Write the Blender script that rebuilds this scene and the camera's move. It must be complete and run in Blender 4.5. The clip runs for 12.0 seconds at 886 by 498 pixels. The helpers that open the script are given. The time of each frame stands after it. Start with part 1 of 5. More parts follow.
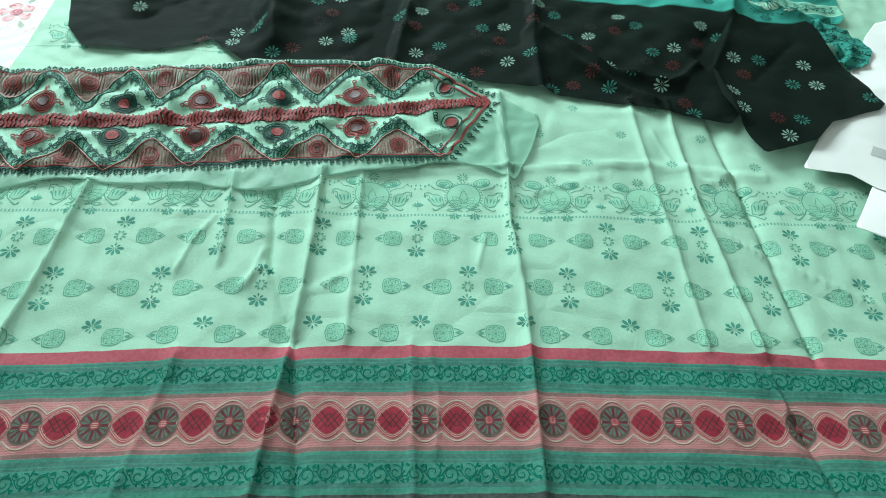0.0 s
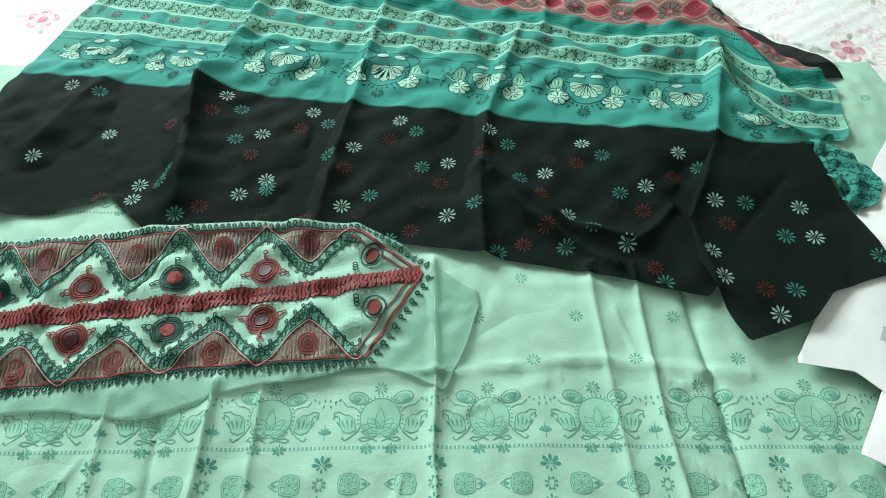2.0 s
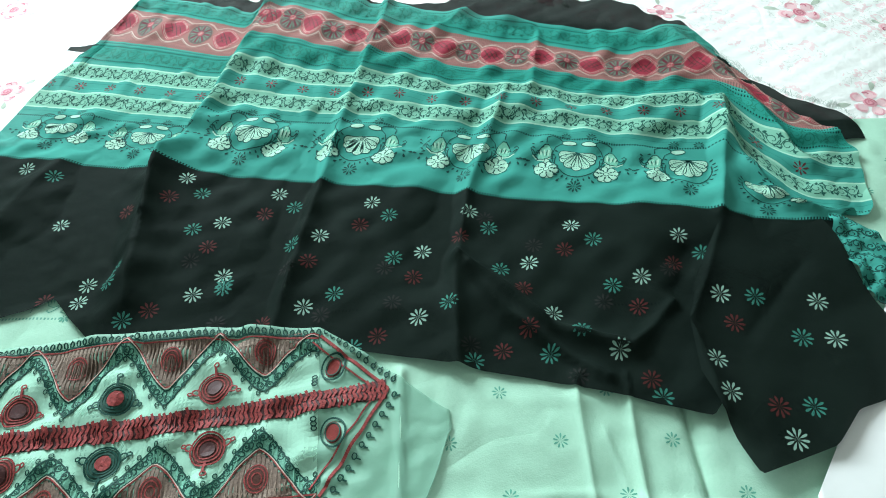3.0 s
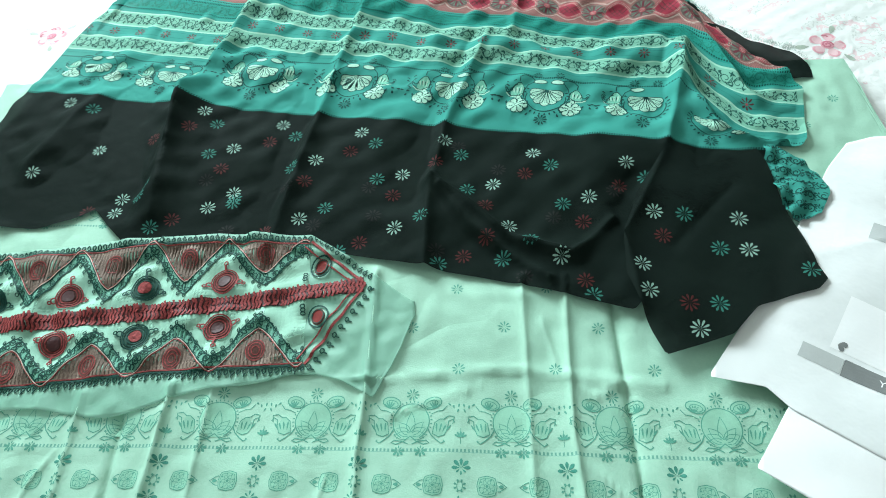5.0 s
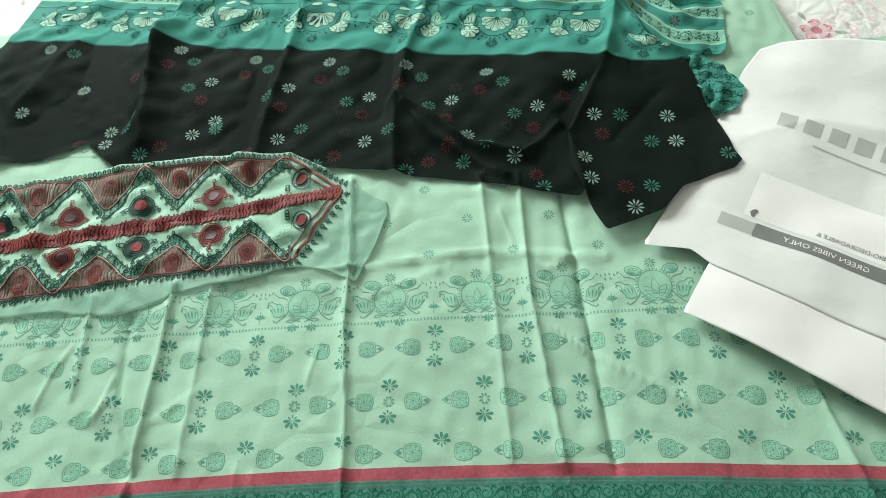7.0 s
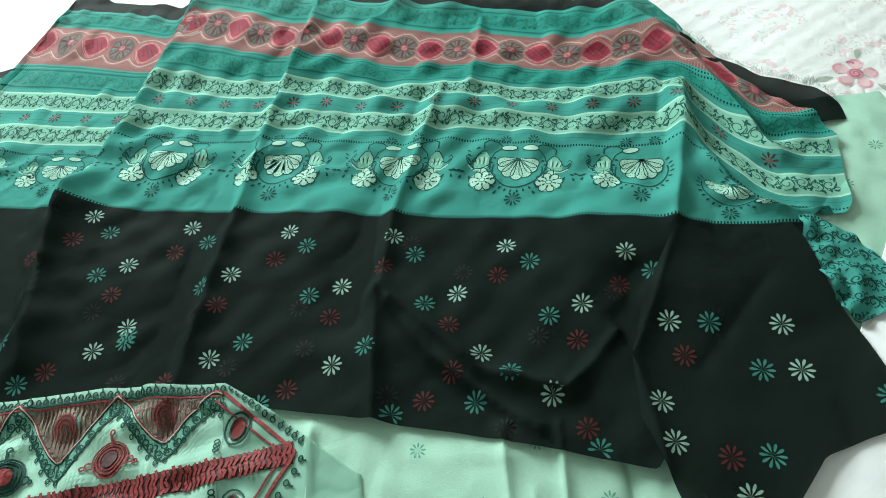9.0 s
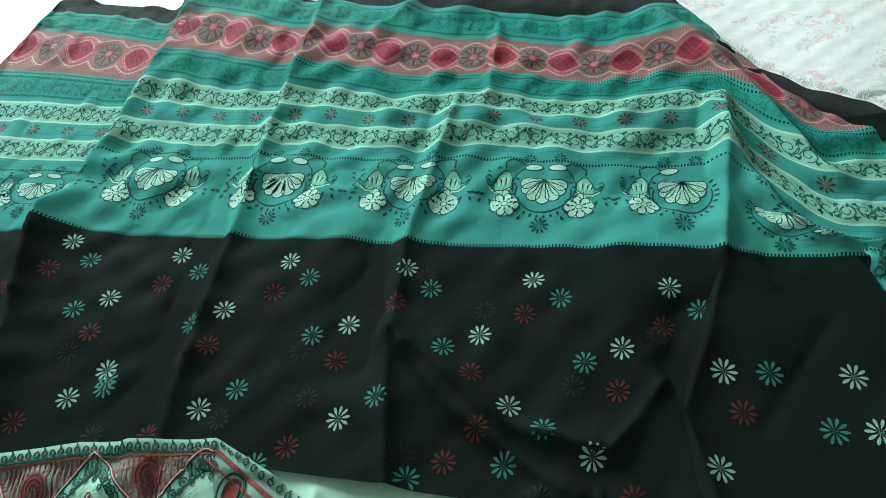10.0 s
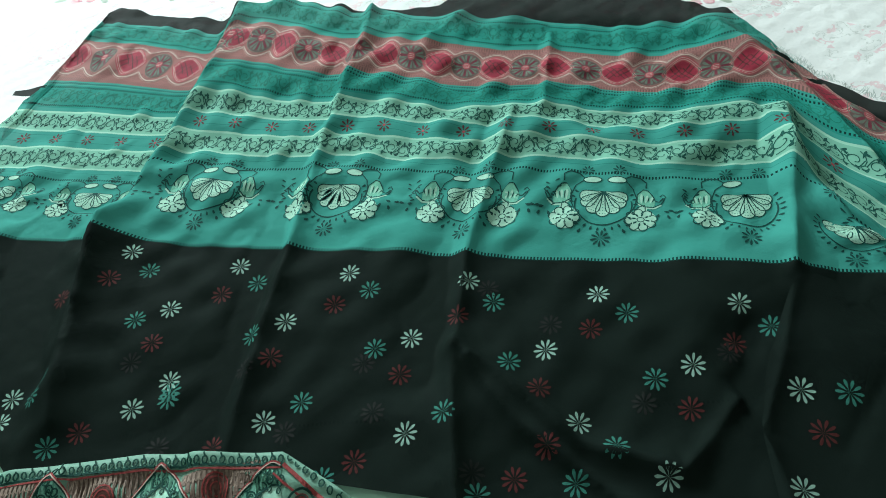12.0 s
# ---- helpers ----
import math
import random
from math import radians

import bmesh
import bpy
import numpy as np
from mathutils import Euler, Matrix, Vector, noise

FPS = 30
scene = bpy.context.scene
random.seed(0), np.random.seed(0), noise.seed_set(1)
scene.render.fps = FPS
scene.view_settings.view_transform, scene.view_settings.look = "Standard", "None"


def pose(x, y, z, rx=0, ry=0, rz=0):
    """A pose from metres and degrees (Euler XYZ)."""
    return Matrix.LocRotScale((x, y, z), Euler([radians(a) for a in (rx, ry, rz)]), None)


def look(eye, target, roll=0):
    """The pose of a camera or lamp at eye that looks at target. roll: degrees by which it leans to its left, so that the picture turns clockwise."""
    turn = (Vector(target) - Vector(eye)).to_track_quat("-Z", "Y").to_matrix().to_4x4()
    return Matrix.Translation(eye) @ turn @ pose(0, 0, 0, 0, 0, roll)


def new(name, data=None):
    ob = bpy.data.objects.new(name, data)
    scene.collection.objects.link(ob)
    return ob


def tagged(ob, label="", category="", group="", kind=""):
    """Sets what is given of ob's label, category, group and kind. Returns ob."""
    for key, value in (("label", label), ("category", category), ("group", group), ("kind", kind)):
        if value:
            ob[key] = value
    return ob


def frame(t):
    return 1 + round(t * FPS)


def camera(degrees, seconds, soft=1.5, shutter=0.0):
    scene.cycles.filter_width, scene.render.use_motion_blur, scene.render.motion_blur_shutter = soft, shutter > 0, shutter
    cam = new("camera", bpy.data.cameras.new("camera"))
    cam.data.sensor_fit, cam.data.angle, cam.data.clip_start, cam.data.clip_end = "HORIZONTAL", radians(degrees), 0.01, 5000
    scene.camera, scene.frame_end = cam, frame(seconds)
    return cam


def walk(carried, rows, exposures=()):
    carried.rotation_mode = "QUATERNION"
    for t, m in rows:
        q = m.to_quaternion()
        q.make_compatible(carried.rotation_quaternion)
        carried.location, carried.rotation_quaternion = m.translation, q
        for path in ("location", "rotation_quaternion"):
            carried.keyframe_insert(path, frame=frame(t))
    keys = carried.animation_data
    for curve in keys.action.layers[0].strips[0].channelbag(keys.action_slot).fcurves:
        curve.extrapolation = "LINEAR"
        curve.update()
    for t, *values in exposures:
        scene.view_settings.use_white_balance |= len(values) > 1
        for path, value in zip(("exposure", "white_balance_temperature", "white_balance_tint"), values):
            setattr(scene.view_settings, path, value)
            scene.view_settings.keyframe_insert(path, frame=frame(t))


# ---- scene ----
cam = camera(69.4, 12.0, soft=0.95)
PATH = [
    (0, (0.187, -0.326, 0.527), (0.005, 0.897, -1.045), 4.2),
    (0.5, (0.214, -0.303, 0.552), (0.045, 0.971, -0.98), 3.5),
    (1, (0.216, -0.239, 0.572), (0.046, 1.037, -0.958), 2.7),
    (1.5, (0.227, -0.16, 0.578), (0.037, 1.063, -0.994), 1.9),
    (2, (0.237, -0.063, 0.571), (-0.007, 1.128, -1.017), 0.3),
    (2.5, (0.262, 0.042, 0.575), (-0.061, 1.28, -0.963), -2.9),
    (2.7, (0.264, 0.067, 0.572), (-0.056, 1.286, -0.981), -3.3),
    (4.3, (0.308, 0.065, 0.601), (-0.062, 1.228, -0.984), -5.6),
    (4.5, (0.323, 0.04, 0.612), (-0.077, 1.183, -0.98), -6.0),
    (5, (0.364, -0.016, 0.633), (-0.041, 1.048, -1.012), -7.4),
    (5.5, (0.4, -0.059, 0.629), (0.02, 0.861, -1.106), -9.6),
    (6, (0.423, -0.087, 0.648), (0.064, 0.858, -1.078), -8.9),
    (6.5, (0.42, -0.132, 0.656), (0.101, 0.864, -1.049), -7.2),
    (6.7, (0.41, -0.145, 0.659), (0.112, 0.864, -1.042), -6.5),
    (8.3, (0.379, 0.045, 0.61), (-0.011, 1.137, -1.019), -10.6),
    (8.5, (0.37, 0.104, 0.588), (-0.007, 1.201, -1.041), -10.1),
    (9, (0.353, 0.18, 0.544), (-0.04, 1.288, -1.074), -10.9),
    (9.5, (0.338, 0.222, 0.51), (-0.05, 1.305, -1.126), -11.5),
    (10, (0.317, 0.239, 0.506), (-0.069, 1.353, -1.11), -10.3),
    (10.5, (0.27, 0.254, 0.503), (-0.156, 1.374, -1.098), -11.3),
    (11, (0.235, 0.259, 0.495), (-0.224, 1.365, -1.106), -11.4),
    (11.5, (0.244, 0.256, 0.497), (-0.2, 1.369, -1.105), -11.2),
    (12, (0.273, 0.238, 0.511), (-0.159, 1.359, -1.089), -11.6),
]
walk(cam, [(t, look(eye, target, roll)) for t, eye, target, roll in PATH], exposures=[(0.0, 0.24, 5900, -1), (0.7, 0.2, 5900, 0), (1.5, 0.12, 6400, 7), (2.5, 0.25, 5950, 6), (4.5, 0.3, 5850, 5), (5.0, 0.34, 5850, 5), (6.0, 0.1, 6400, 9), (6.5, 0.13, 6650, 10), (8.5, 0.15, 6450, 8), (9.5, 0.05, 5900, 5), (11.0, -0.25, 5950, 4), (12.0, -0.22, 5950, 4)])

# ---- light: daylight from one window in the west wall, near the foot of the bed ----
world = bpy.data.worlds.new("sky")
world.use_nodes = True
scene.world = world
sky = world.node_tree.nodes.new("ShaderNodeTexSky")
sky.sky_type = "NISHITA"
sky.sun_disc = False
sky.sun_elevation, sky.sun_rotation = radians(35), radians(-150)
background = world.node_tree.nodes["Background"]
background.inputs["Strength"].default_value = 0.12
world.node_tree.links.new(sky.outputs["Color"], background.inputs["Color"])

window_light = new("window_light", bpy.data.lights.new("window_light", "AREA"))
window_light.data.shape = "RECTANGLE"
window_light.data.size, window_light.data.size_y = 1.5, 1.4
window_light.data.energy = 185
window_light.data.color = (0.93, 1.0, 0.97)
window_light.matrix_world = look((-1.88, 2.45, 1.45), (0.2, 0.45, 0.0))


# ---- materials ----
def material(name, rough=0.8, spec=0.3):
    m = bpy.data.materials.new(name)
    m.use_nodes = True
    b = m.node_tree.nodes["Principled BSDF"]
    b.inputs["Roughness"].default_value = rough
    b.inputs["Specular IOR Level"].default_value = spec
    return m, m.node_tree, b


class Wire:
    """A number in a node tree, with arithmetic."""

    def __init__(self, tree, socket):
        self.tree, self.socket = tree, socket

    def do(self, kind, *others):
        n = self.tree.nodes.new("ShaderNodeMath")
        n.operation = kind
        for i, o in enumerate((self, *others)):
            if isinstance(o, Wire):
                self.tree.links.new(o.socket, n.inputs[i])
            else:
                n.inputs[i].default_value = o
        return Wire(self.tree, n.outputs[0])

    def __add__(self, o):
        return self.do("ADD", o)

    def __sub__(self, o):
        return self.do("SUBTRACT", o)

    def __mul__(self, o):
        return self.do("MULTIPLY", o)

    def between(self, a, b):
        return self.do("GREATER_THAN", a) * self.do("LESS_THAN", b)


def cloth_uv(tree):
    n = tree.nodes.new("ShaderNodeUVMap")
    n.uv_map = "UVMap"
    s = tree.nodes.new("ShaderNodeSeparateXYZ")
    tree.links.new(n.outputs["UV"], s.inputs[0])
    return n.outputs["UV"], Wire(tree, s.outputs[0]), Wire(tree, s.outputs[1])


def mix(tree, fac, a, b):
    n = tree.nodes.new("ShaderNodeMix")
    n.data_type = "RGBA"
    for i, v in ((0, fac), (6, a), (7, b)):
        if isinstance(v, Wire):
            v = v.socket
        if isinstance(v, bpy.types.NodeSocket):
            tree.links.new(v, n.inputs[i])
        else:
            n.inputs[i].default_value = v if i == 0 else (*v, 1)
    return n.outputs[2]


def noise_of(tree, scale, detail=3.0, vector=None):
    n = tree.nodes.new("ShaderNodeTexNoise")
    n.inputs["Scale"].default_value, n.inputs["Detail"].default_value = scale, detail
    if vector is None:
        vector = tree.nodes.new("ShaderNodeTexCoord").outputs["Object"]
    tree.links.new(vector, n.inputs["Vector"])
    return Wire(tree, n.outputs["Fac"])


def relief(tree, b, height, strength=0.3, distance=0.001):
    n = tree.nodes.new("ShaderNodeBump")
    n.inputs["Strength"].default_value, n.inputs["Distance"].default_value = strength, distance
    tree.links.new(height.socket, n.inputs["Height"])
    tree.links.new(n.outputs[0], b.inputs["Normal"])


def weave(tree, uv, u, v, pitch=0.0011):
    """The fine uneven tooth of a woven cloth."""
    return noise_of(tree, 0.7 / pitch, 2, uv) * 0.5


def wrinkles(tree, uv, scale, width):
    """Sharp fold lines that cross at odd angles, on a warped cell pattern."""
    warp = tree.nodes.new("ShaderNodeTexNoise")
    warp.inputs["Scale"].default_value = 4.0
    tree.links.new(uv, warp.inputs["Vector"])
    add = tree.nodes.new("ShaderNodeVectorMath")
    add.operation = "MULTIPLY_ADD"
    tree.links.new(warp.outputs["Color"], add.inputs[0])
    add.inputs[1].default_value = (0.25, 0.10, 0.0)
    tree.links.new(uv, add.inputs[2])
    n = tree.nodes.new("ShaderNodeTexVoronoi")
    n.feature = "DISTANCE_TO_EDGE"
    n.inputs["Scale"].default_value = scale
    tree.links.new(add.outputs[0], n.inputs["Vector"])
    edge = Wire(tree, n.outputs["Distance"])
    return (edge * (1 / width)).do("MINIMUM", 1.0) * ((noise_of(tree, 7, 2, uv) - 0.40) * 4.0).do("MAXIMUM", 0.0).do("MINIMUM", 1.0)


def plain(name, colour, rough=0.8, spec=0.15, vary=0.25, scale=40.0):
    """A cloth ink or other small surface with mottling at two scales."""
    m, tree, b = material(name, rough, spec)
    k = noise_of(tree, scale, 4) * 0.6 + noise_of(tree, scale * 12, 2) * 0.4
    k = ((k - 0.5) * 2.4 + 0.5).do("MINIMUM", 1.0).do("MAXIMUM", 0.0)
    dark = tuple(c * (1 - vary) for c in colour)
    light = tuple(min(1, c * (1 + vary)) for c in colour)
    tree.links.new(mix(tree, k, dark, light), b.inputs["Base Color"])
    return m


def bands(tree, v, base, rows):
    """Stripes across v: rows of (from, to, colour)."""
    colour = base
    for a, b, c in rows:
        colour = mix(tree, v.between(a, b), colour, c)
    return colour


PALE, TEAL, RED = (0.345, 0.585, 0.435), (0.013, 0.185, 0.125), (0.36, 0.028, 0.06)
PINK, INK, BLACK = (0.42, 0.155, 0.155), (0.01, 0.06, 0.05), (0.010, 0.012, 0.011)


def pale_cloth_material():
    m, tree, b = material("pale_green_cotton", 0.75, 0.25)
    uv, u, v = cloth_uv(tree)
    deep = (0.008, 0.125, 0.09)
    colour = mix(tree, noise_of(tree, 6, 3, uv), tuple(c * 0.9 for c in PALE), tuple(c * 1.08 for c in PALE))
    rows = [(-0.0775, -0.0652, RED), (-0.1106, -0.0775, TEAL), (-0.163, -0.1106, PINK), (-0.198, -0.163, TEAL), (-0.30, -0.198, BLACK)]
    for a, w in ((-0.0800, 0.0010), (-0.0837, 0.0016), (-0.1035, 0.002), (-0.1075, 0.001), (-0.168, 0.002), (-0.172, 0.001), (-0.191, 0.002)):
        rows.append((a - w, a + w, deep))
    for a, w in ((-0.1125, 0.0018), (-0.161, 0.0018)):
        rows.append((a - w, a + w, (0.17, 0.075, 0.07)))
    colour = bands(tree, v, colour, rows)
    # fine printed lines in the pink stripe
    fine = (v * (2 * math.pi / 0.0022)).do("SINE").do("GREATER_THAN", 0.35) * v.between(-0.159, -0.1145)
    colour = mix(tree, fine * 0.55, colour, (0.30, 0.06, 0.07))
    # the row of dashes under the lotus panel
    dash = (u * (2 * math.pi / 0.0038)).do("SINE").do("GREATER_THAN", 0.0) * (v.between(0.0938, 0.0968) + v.between(0.3735, 0.3762))
    colour = mix(tree, dash * 0.75, colour, (0.045, 0.26, 0.19))
    colour = mix(tree, v.between(0.0932, 0.0938) * 0.5, colour, (0.06, 0.3, 0.22))
    slub = noise_of(tree, 260, 2, uv)
    colour = mix(tree, slub * 0.12, colour, (0.85, 0.95, 0.9))
    tree.links.new(colour, b.inputs["Base Color"])
    relief(tree, b, weave(tree, uv, u, v) + wrinkles(tree, uv, 13, 0.10) * 1.3 + noise_of(tree, 30, 4, uv) * 2.5, 0.6, 0.0008)
    return m


def dupatta_material():
    m, tree, b = material("black_and_teal_chiffon", 0.7, 0.02)
    uv, u, v = cloth_uv(tree)
    black = mix(tree, noise_of(tree, 9, 3, uv), (0.0056, 0.0095, 0.0078), (0.0110, 0.0178, 0.0146))
    teal = mix(tree, noise_of(tree, 12, 3, uv), (0.050, 0.252, 0.205), (0.067, 0.288, 0.238))
    light = (0.33, 0.57, 0.44)
    rows = [(0.0, 0.385, teal), (0.1275, 0.1300, light), (0.1300, 0.1575, (0.205, 0.44, 0.325)), (0.1575, 0.160, light)]
    rows += [(0.184, 0.1865, light), (0.1865, 0.2115, (0.205, 0.44, 0.325)), (0.2115, 0.214, light)]
    rows += [(0.219, 0.252, (0.034, 0.232, 0.182)), (0.258, 0.328, (0.32, 0.15, 0.138)), (0.334, 0.38, (0.034, 0.232, 0.182))]
    colour = bands(tree, v, black, rows)
    tick = (u * (2 * math.pi / 0.0031)).do("SINE").do("GREATER_THAN", 0.0)
    for a, w in ((0.001, 0.0022), (0.1095, 0.0016), (0.2225, 0.0013), (0.2485, 0.0015), (0.2545, 0.0012), (0.338, 0.0014), (0.375, 0.0014)):
        colour = mix(tree, tick * v.between(a - w, a + w), colour, (0.008, 0.035, 0.03))
    for a in (0.2605, 0.3255):
        colour = mix(tree, tick * v.between(a - 0.003, a + 0.003) * 0.7, colour, (0.10, 0.075, 0.06))
    grain = noise_of(tree, 700, 2, uv).do("GREATER_THAN", 0.52) * (v.between(0.264, 0.276) + v.between(0.310, 0.322))
    colour = mix(tree, grain * 0.6, colour, (0.13, 0.08, 0.07))
    for a in (0.1205, 0.1675, 0.1785):
        colour = mix(tree, v.between(a, a + 0.0008) * 0.6, colour, (0.02, 0.16, 0.12))
    tree.links.new(colour, b.inputs["Base Color"])
    b.inputs["Alpha"].default_value = 0.965
    relief(tree, b, weave(tree, uv, u, v, 0.0009) + wrinkles(tree, uv, 11, 0.2) * 2.0 + noise_of(tree, 45, 4, uv) * 4.0, 0.6, 0.0008)
    return m


def organza_material():
    m, tree, b = material("sheer_pale_green_organza", 0.55, 0.4)
    uv, u, v = cloth_uv(tree)
    tree.links.new(mix(tree, noise_of(tree, 20, 3, uv), (0.28, 0.55, 0.41), (0.34, 0.61, 0.46)), b.inputs["Base Color"])
    b.inputs["Alpha"].default_value = 0.55
    relief(tree, b, weave(tree, uv, u, v, 0.0008) + wrinkles(tree, uv, 14, 0.2) * 1.5 + noise_of(tree, 60, 4, uv) * 3.0, 0.6, 0.0008)
    return m


def quilt_material():
    m, tree, b = material("white_floral_quilted_cotton", 0.85, 0.2)
    uv, u, v = cloth_uv(tree)
    colour = mix(tree, noise_of(tree, 14, 4, uv), (0.74, 0.76, 0.73), (0.84, 0.84, 0.81))
    spray = noise_of(tree, 9, 2, uv).do("GREATER_THAN", 0.52)
    petal = noise_of(tree, 55, 5, uv)
    leaf = petal.between(0.42, 0.445) * spray
    colour = mix(tree, leaf * 0.5, colour, (0.42, 0.44, 0.40))
    colour = mix(tree, petal.between(0.55, 0.63) * spray * 0.6, colour, (0.72, 0.46, 0.49))
    tree.links.new(colour, b.inputs["Base Color"])
    relief(tree, b, weave(tree, uv, u, v, 0.0016) + wrinkles(tree, uv, 34, 0.25) * 1.8 + noise_of(tree, 60, 4, uv) * 3.0, 0.5, 0.001)
    return m


M_PALE, M_DUPATTA, M_ORGANZA, M_QUILT = pale_cloth_material(), dupatta_material(), organza_material(), quilt_material()
M_GREEN_INK = plain("green_print_ink", (0.080, 0.285, 0.212), vary=0.35, scale=90)
M_SOFT_INK = plain("soft_green_print_ink", (0.122, 0.350, 0.258), vary=0.2, scale=90)
M_DARK_INK = plain("dark_green_print_ink", INK, vary=0.4, scale=120)
M_LIGHT_INK = plain("mint_print_ink", (0.34, 0.57, 0.44), vary=0.2, scale=150)
M_TEAL_INK = plain("teal_print_ink", (0.06, 0.30, 0.23), vary=0.35, scale=120)
M_RED_INK = plain("rust_red_print_ink", (0.17, 0.03, 0.026), vary=0.35, scale=120)
M_CRIMSON = plain("crimson_print_ink", (0.27, 0.027, 0.048), vary=0.3, scale=150)
M_ROSE = plain("rose_print_ink", (0.35, 0.075, 0.088), vary=0.2, scale=150)
M_CREAM = plain("cream_print_ink", (0.50, 0.39, 0.33), vary=0.15, scale=150)
M_PLUM = plain("plum_print_ink", (0.09, 0.03, 0.03), vary=0.3, scale=150)
M_WINE = plain("wine_red_print_ink", (0.15, 0.03, 0.045), vary=0.3, scale=150)
M_SAGE = plain("sage_print_ink", (0.125, 0.155, 0.12), vary=0.25, scale=150)
M_RED_THREAD = plain("red_thread", (0.25, 0.048, 0.046), 0.65, 0.15, 0.7, 420)
M_GREEN_THREAD = plain("dark_green_thread", (0.010, 0.06, 0.045), 0.65, 0.2, 0.45, 500)
M_BEIGE_THREAD = plain("olive_beige_thread", (0.24, 0.18, 0.14), 0.65, 0.2, 0.45, 500)
M_WALL = plain("cream_wall_paint", (0.52, 0.52, 0.49), 0.9, 0.2, 0.04, 3)
M_FLOOR = plain("beige_floor_tiles", (0.45, 0.40, 0.34), 0.4, 0.5, 0.12, 5)
M_WOOD = plain("brown_bed_wood", (0.16, 0.085, 0.045), 0.5, 0.4, 0.3, 12)
M_PAPER = plain("white_paper", (0.93, 0.93, 0.92), 0.6, 0.3, 0.02, 30)


# ---- builders ----
def mesh_object(name, verts, faces, mat, parent=None, uvs=None, smooth=True):
    me = bpy.data.meshes.new(name)
    me.from_pydata([tuple(map(float, p)) for p in verts], [], faces)
    if uvs is not None:
        layer = me.uv_layers.new(name="UVMap")
        index = np.empty(len(me.loops), int)
        me.loops.foreach_get("vertex_index", index)
        layer.data.foreach_set("uv", np.asarray(uvs, float)[index].ravel())
    if smooth:
        me.polygons.foreach_set("use_smooth", [True] * len(me.polygons))
    me.materials.append(mat)
    me.update()
    ob = new(name, me)
    ob.parent = parent
    return ob


def part(name, bm, mat, parent, label=""):
    me = bpy.data.meshes.new(name)
    bm.to_mesh(me)
    bm.free()
    me.materials.append(mat)
    ob = new(name, me)
    ob.parent = parent
    return tagged(ob, label)


def sstep(a, b, x):
    k = np.clip((x - a) / (b - a), 0, 1)
    return k * k * (3 - 2 * k)


def wobble(x, y, scale, seed):
    """Smooth noise of about -1 to 1, from a few crossing waves."""
    r = np.random.RandomState(seed)
    out = 0.0
    for i in range(13):
        d, k, ph = math.pi * (i + r.uniform(0, 0.8)) / 13, r.uniform(0.5, 1.6) / scale, r.uniform(0, 6.3)
        bend = 0.6 * np.sin((x * math.sin(d) - y * math.cos(d)) * k * 2.3 + ph * 2)
        out = out + np.sin((x * math.cos(d) + y * math.sin(d)) * k * 2 * math.pi + ph + bend)
    return out / 4.0


def to_line(x, y, points):
    """Distance to a polyline, and on which side of it (positive: to the right of its way)."""
    best = np.full(np.shape(x), 9.0)
    side = np.zeros(np.shape(x))
    for (ax, ay), (bx, by) in zip(points[:-1], points[1:]):
        dx, dy = bx - ax, by - ay
        k = np.clip(((x - ax) * dx + (y - ay) * dy) / (dx * dx + dy * dy), 0, 1)
        px, py = x - ax - k * dx, y - ay - k * dy
        d = np.hypot(px, py)
        near = d < best
        side = np.where(near, np.sign(px * dy - py * dx), side)
        best = np.where(near, d, best)
    return best, side


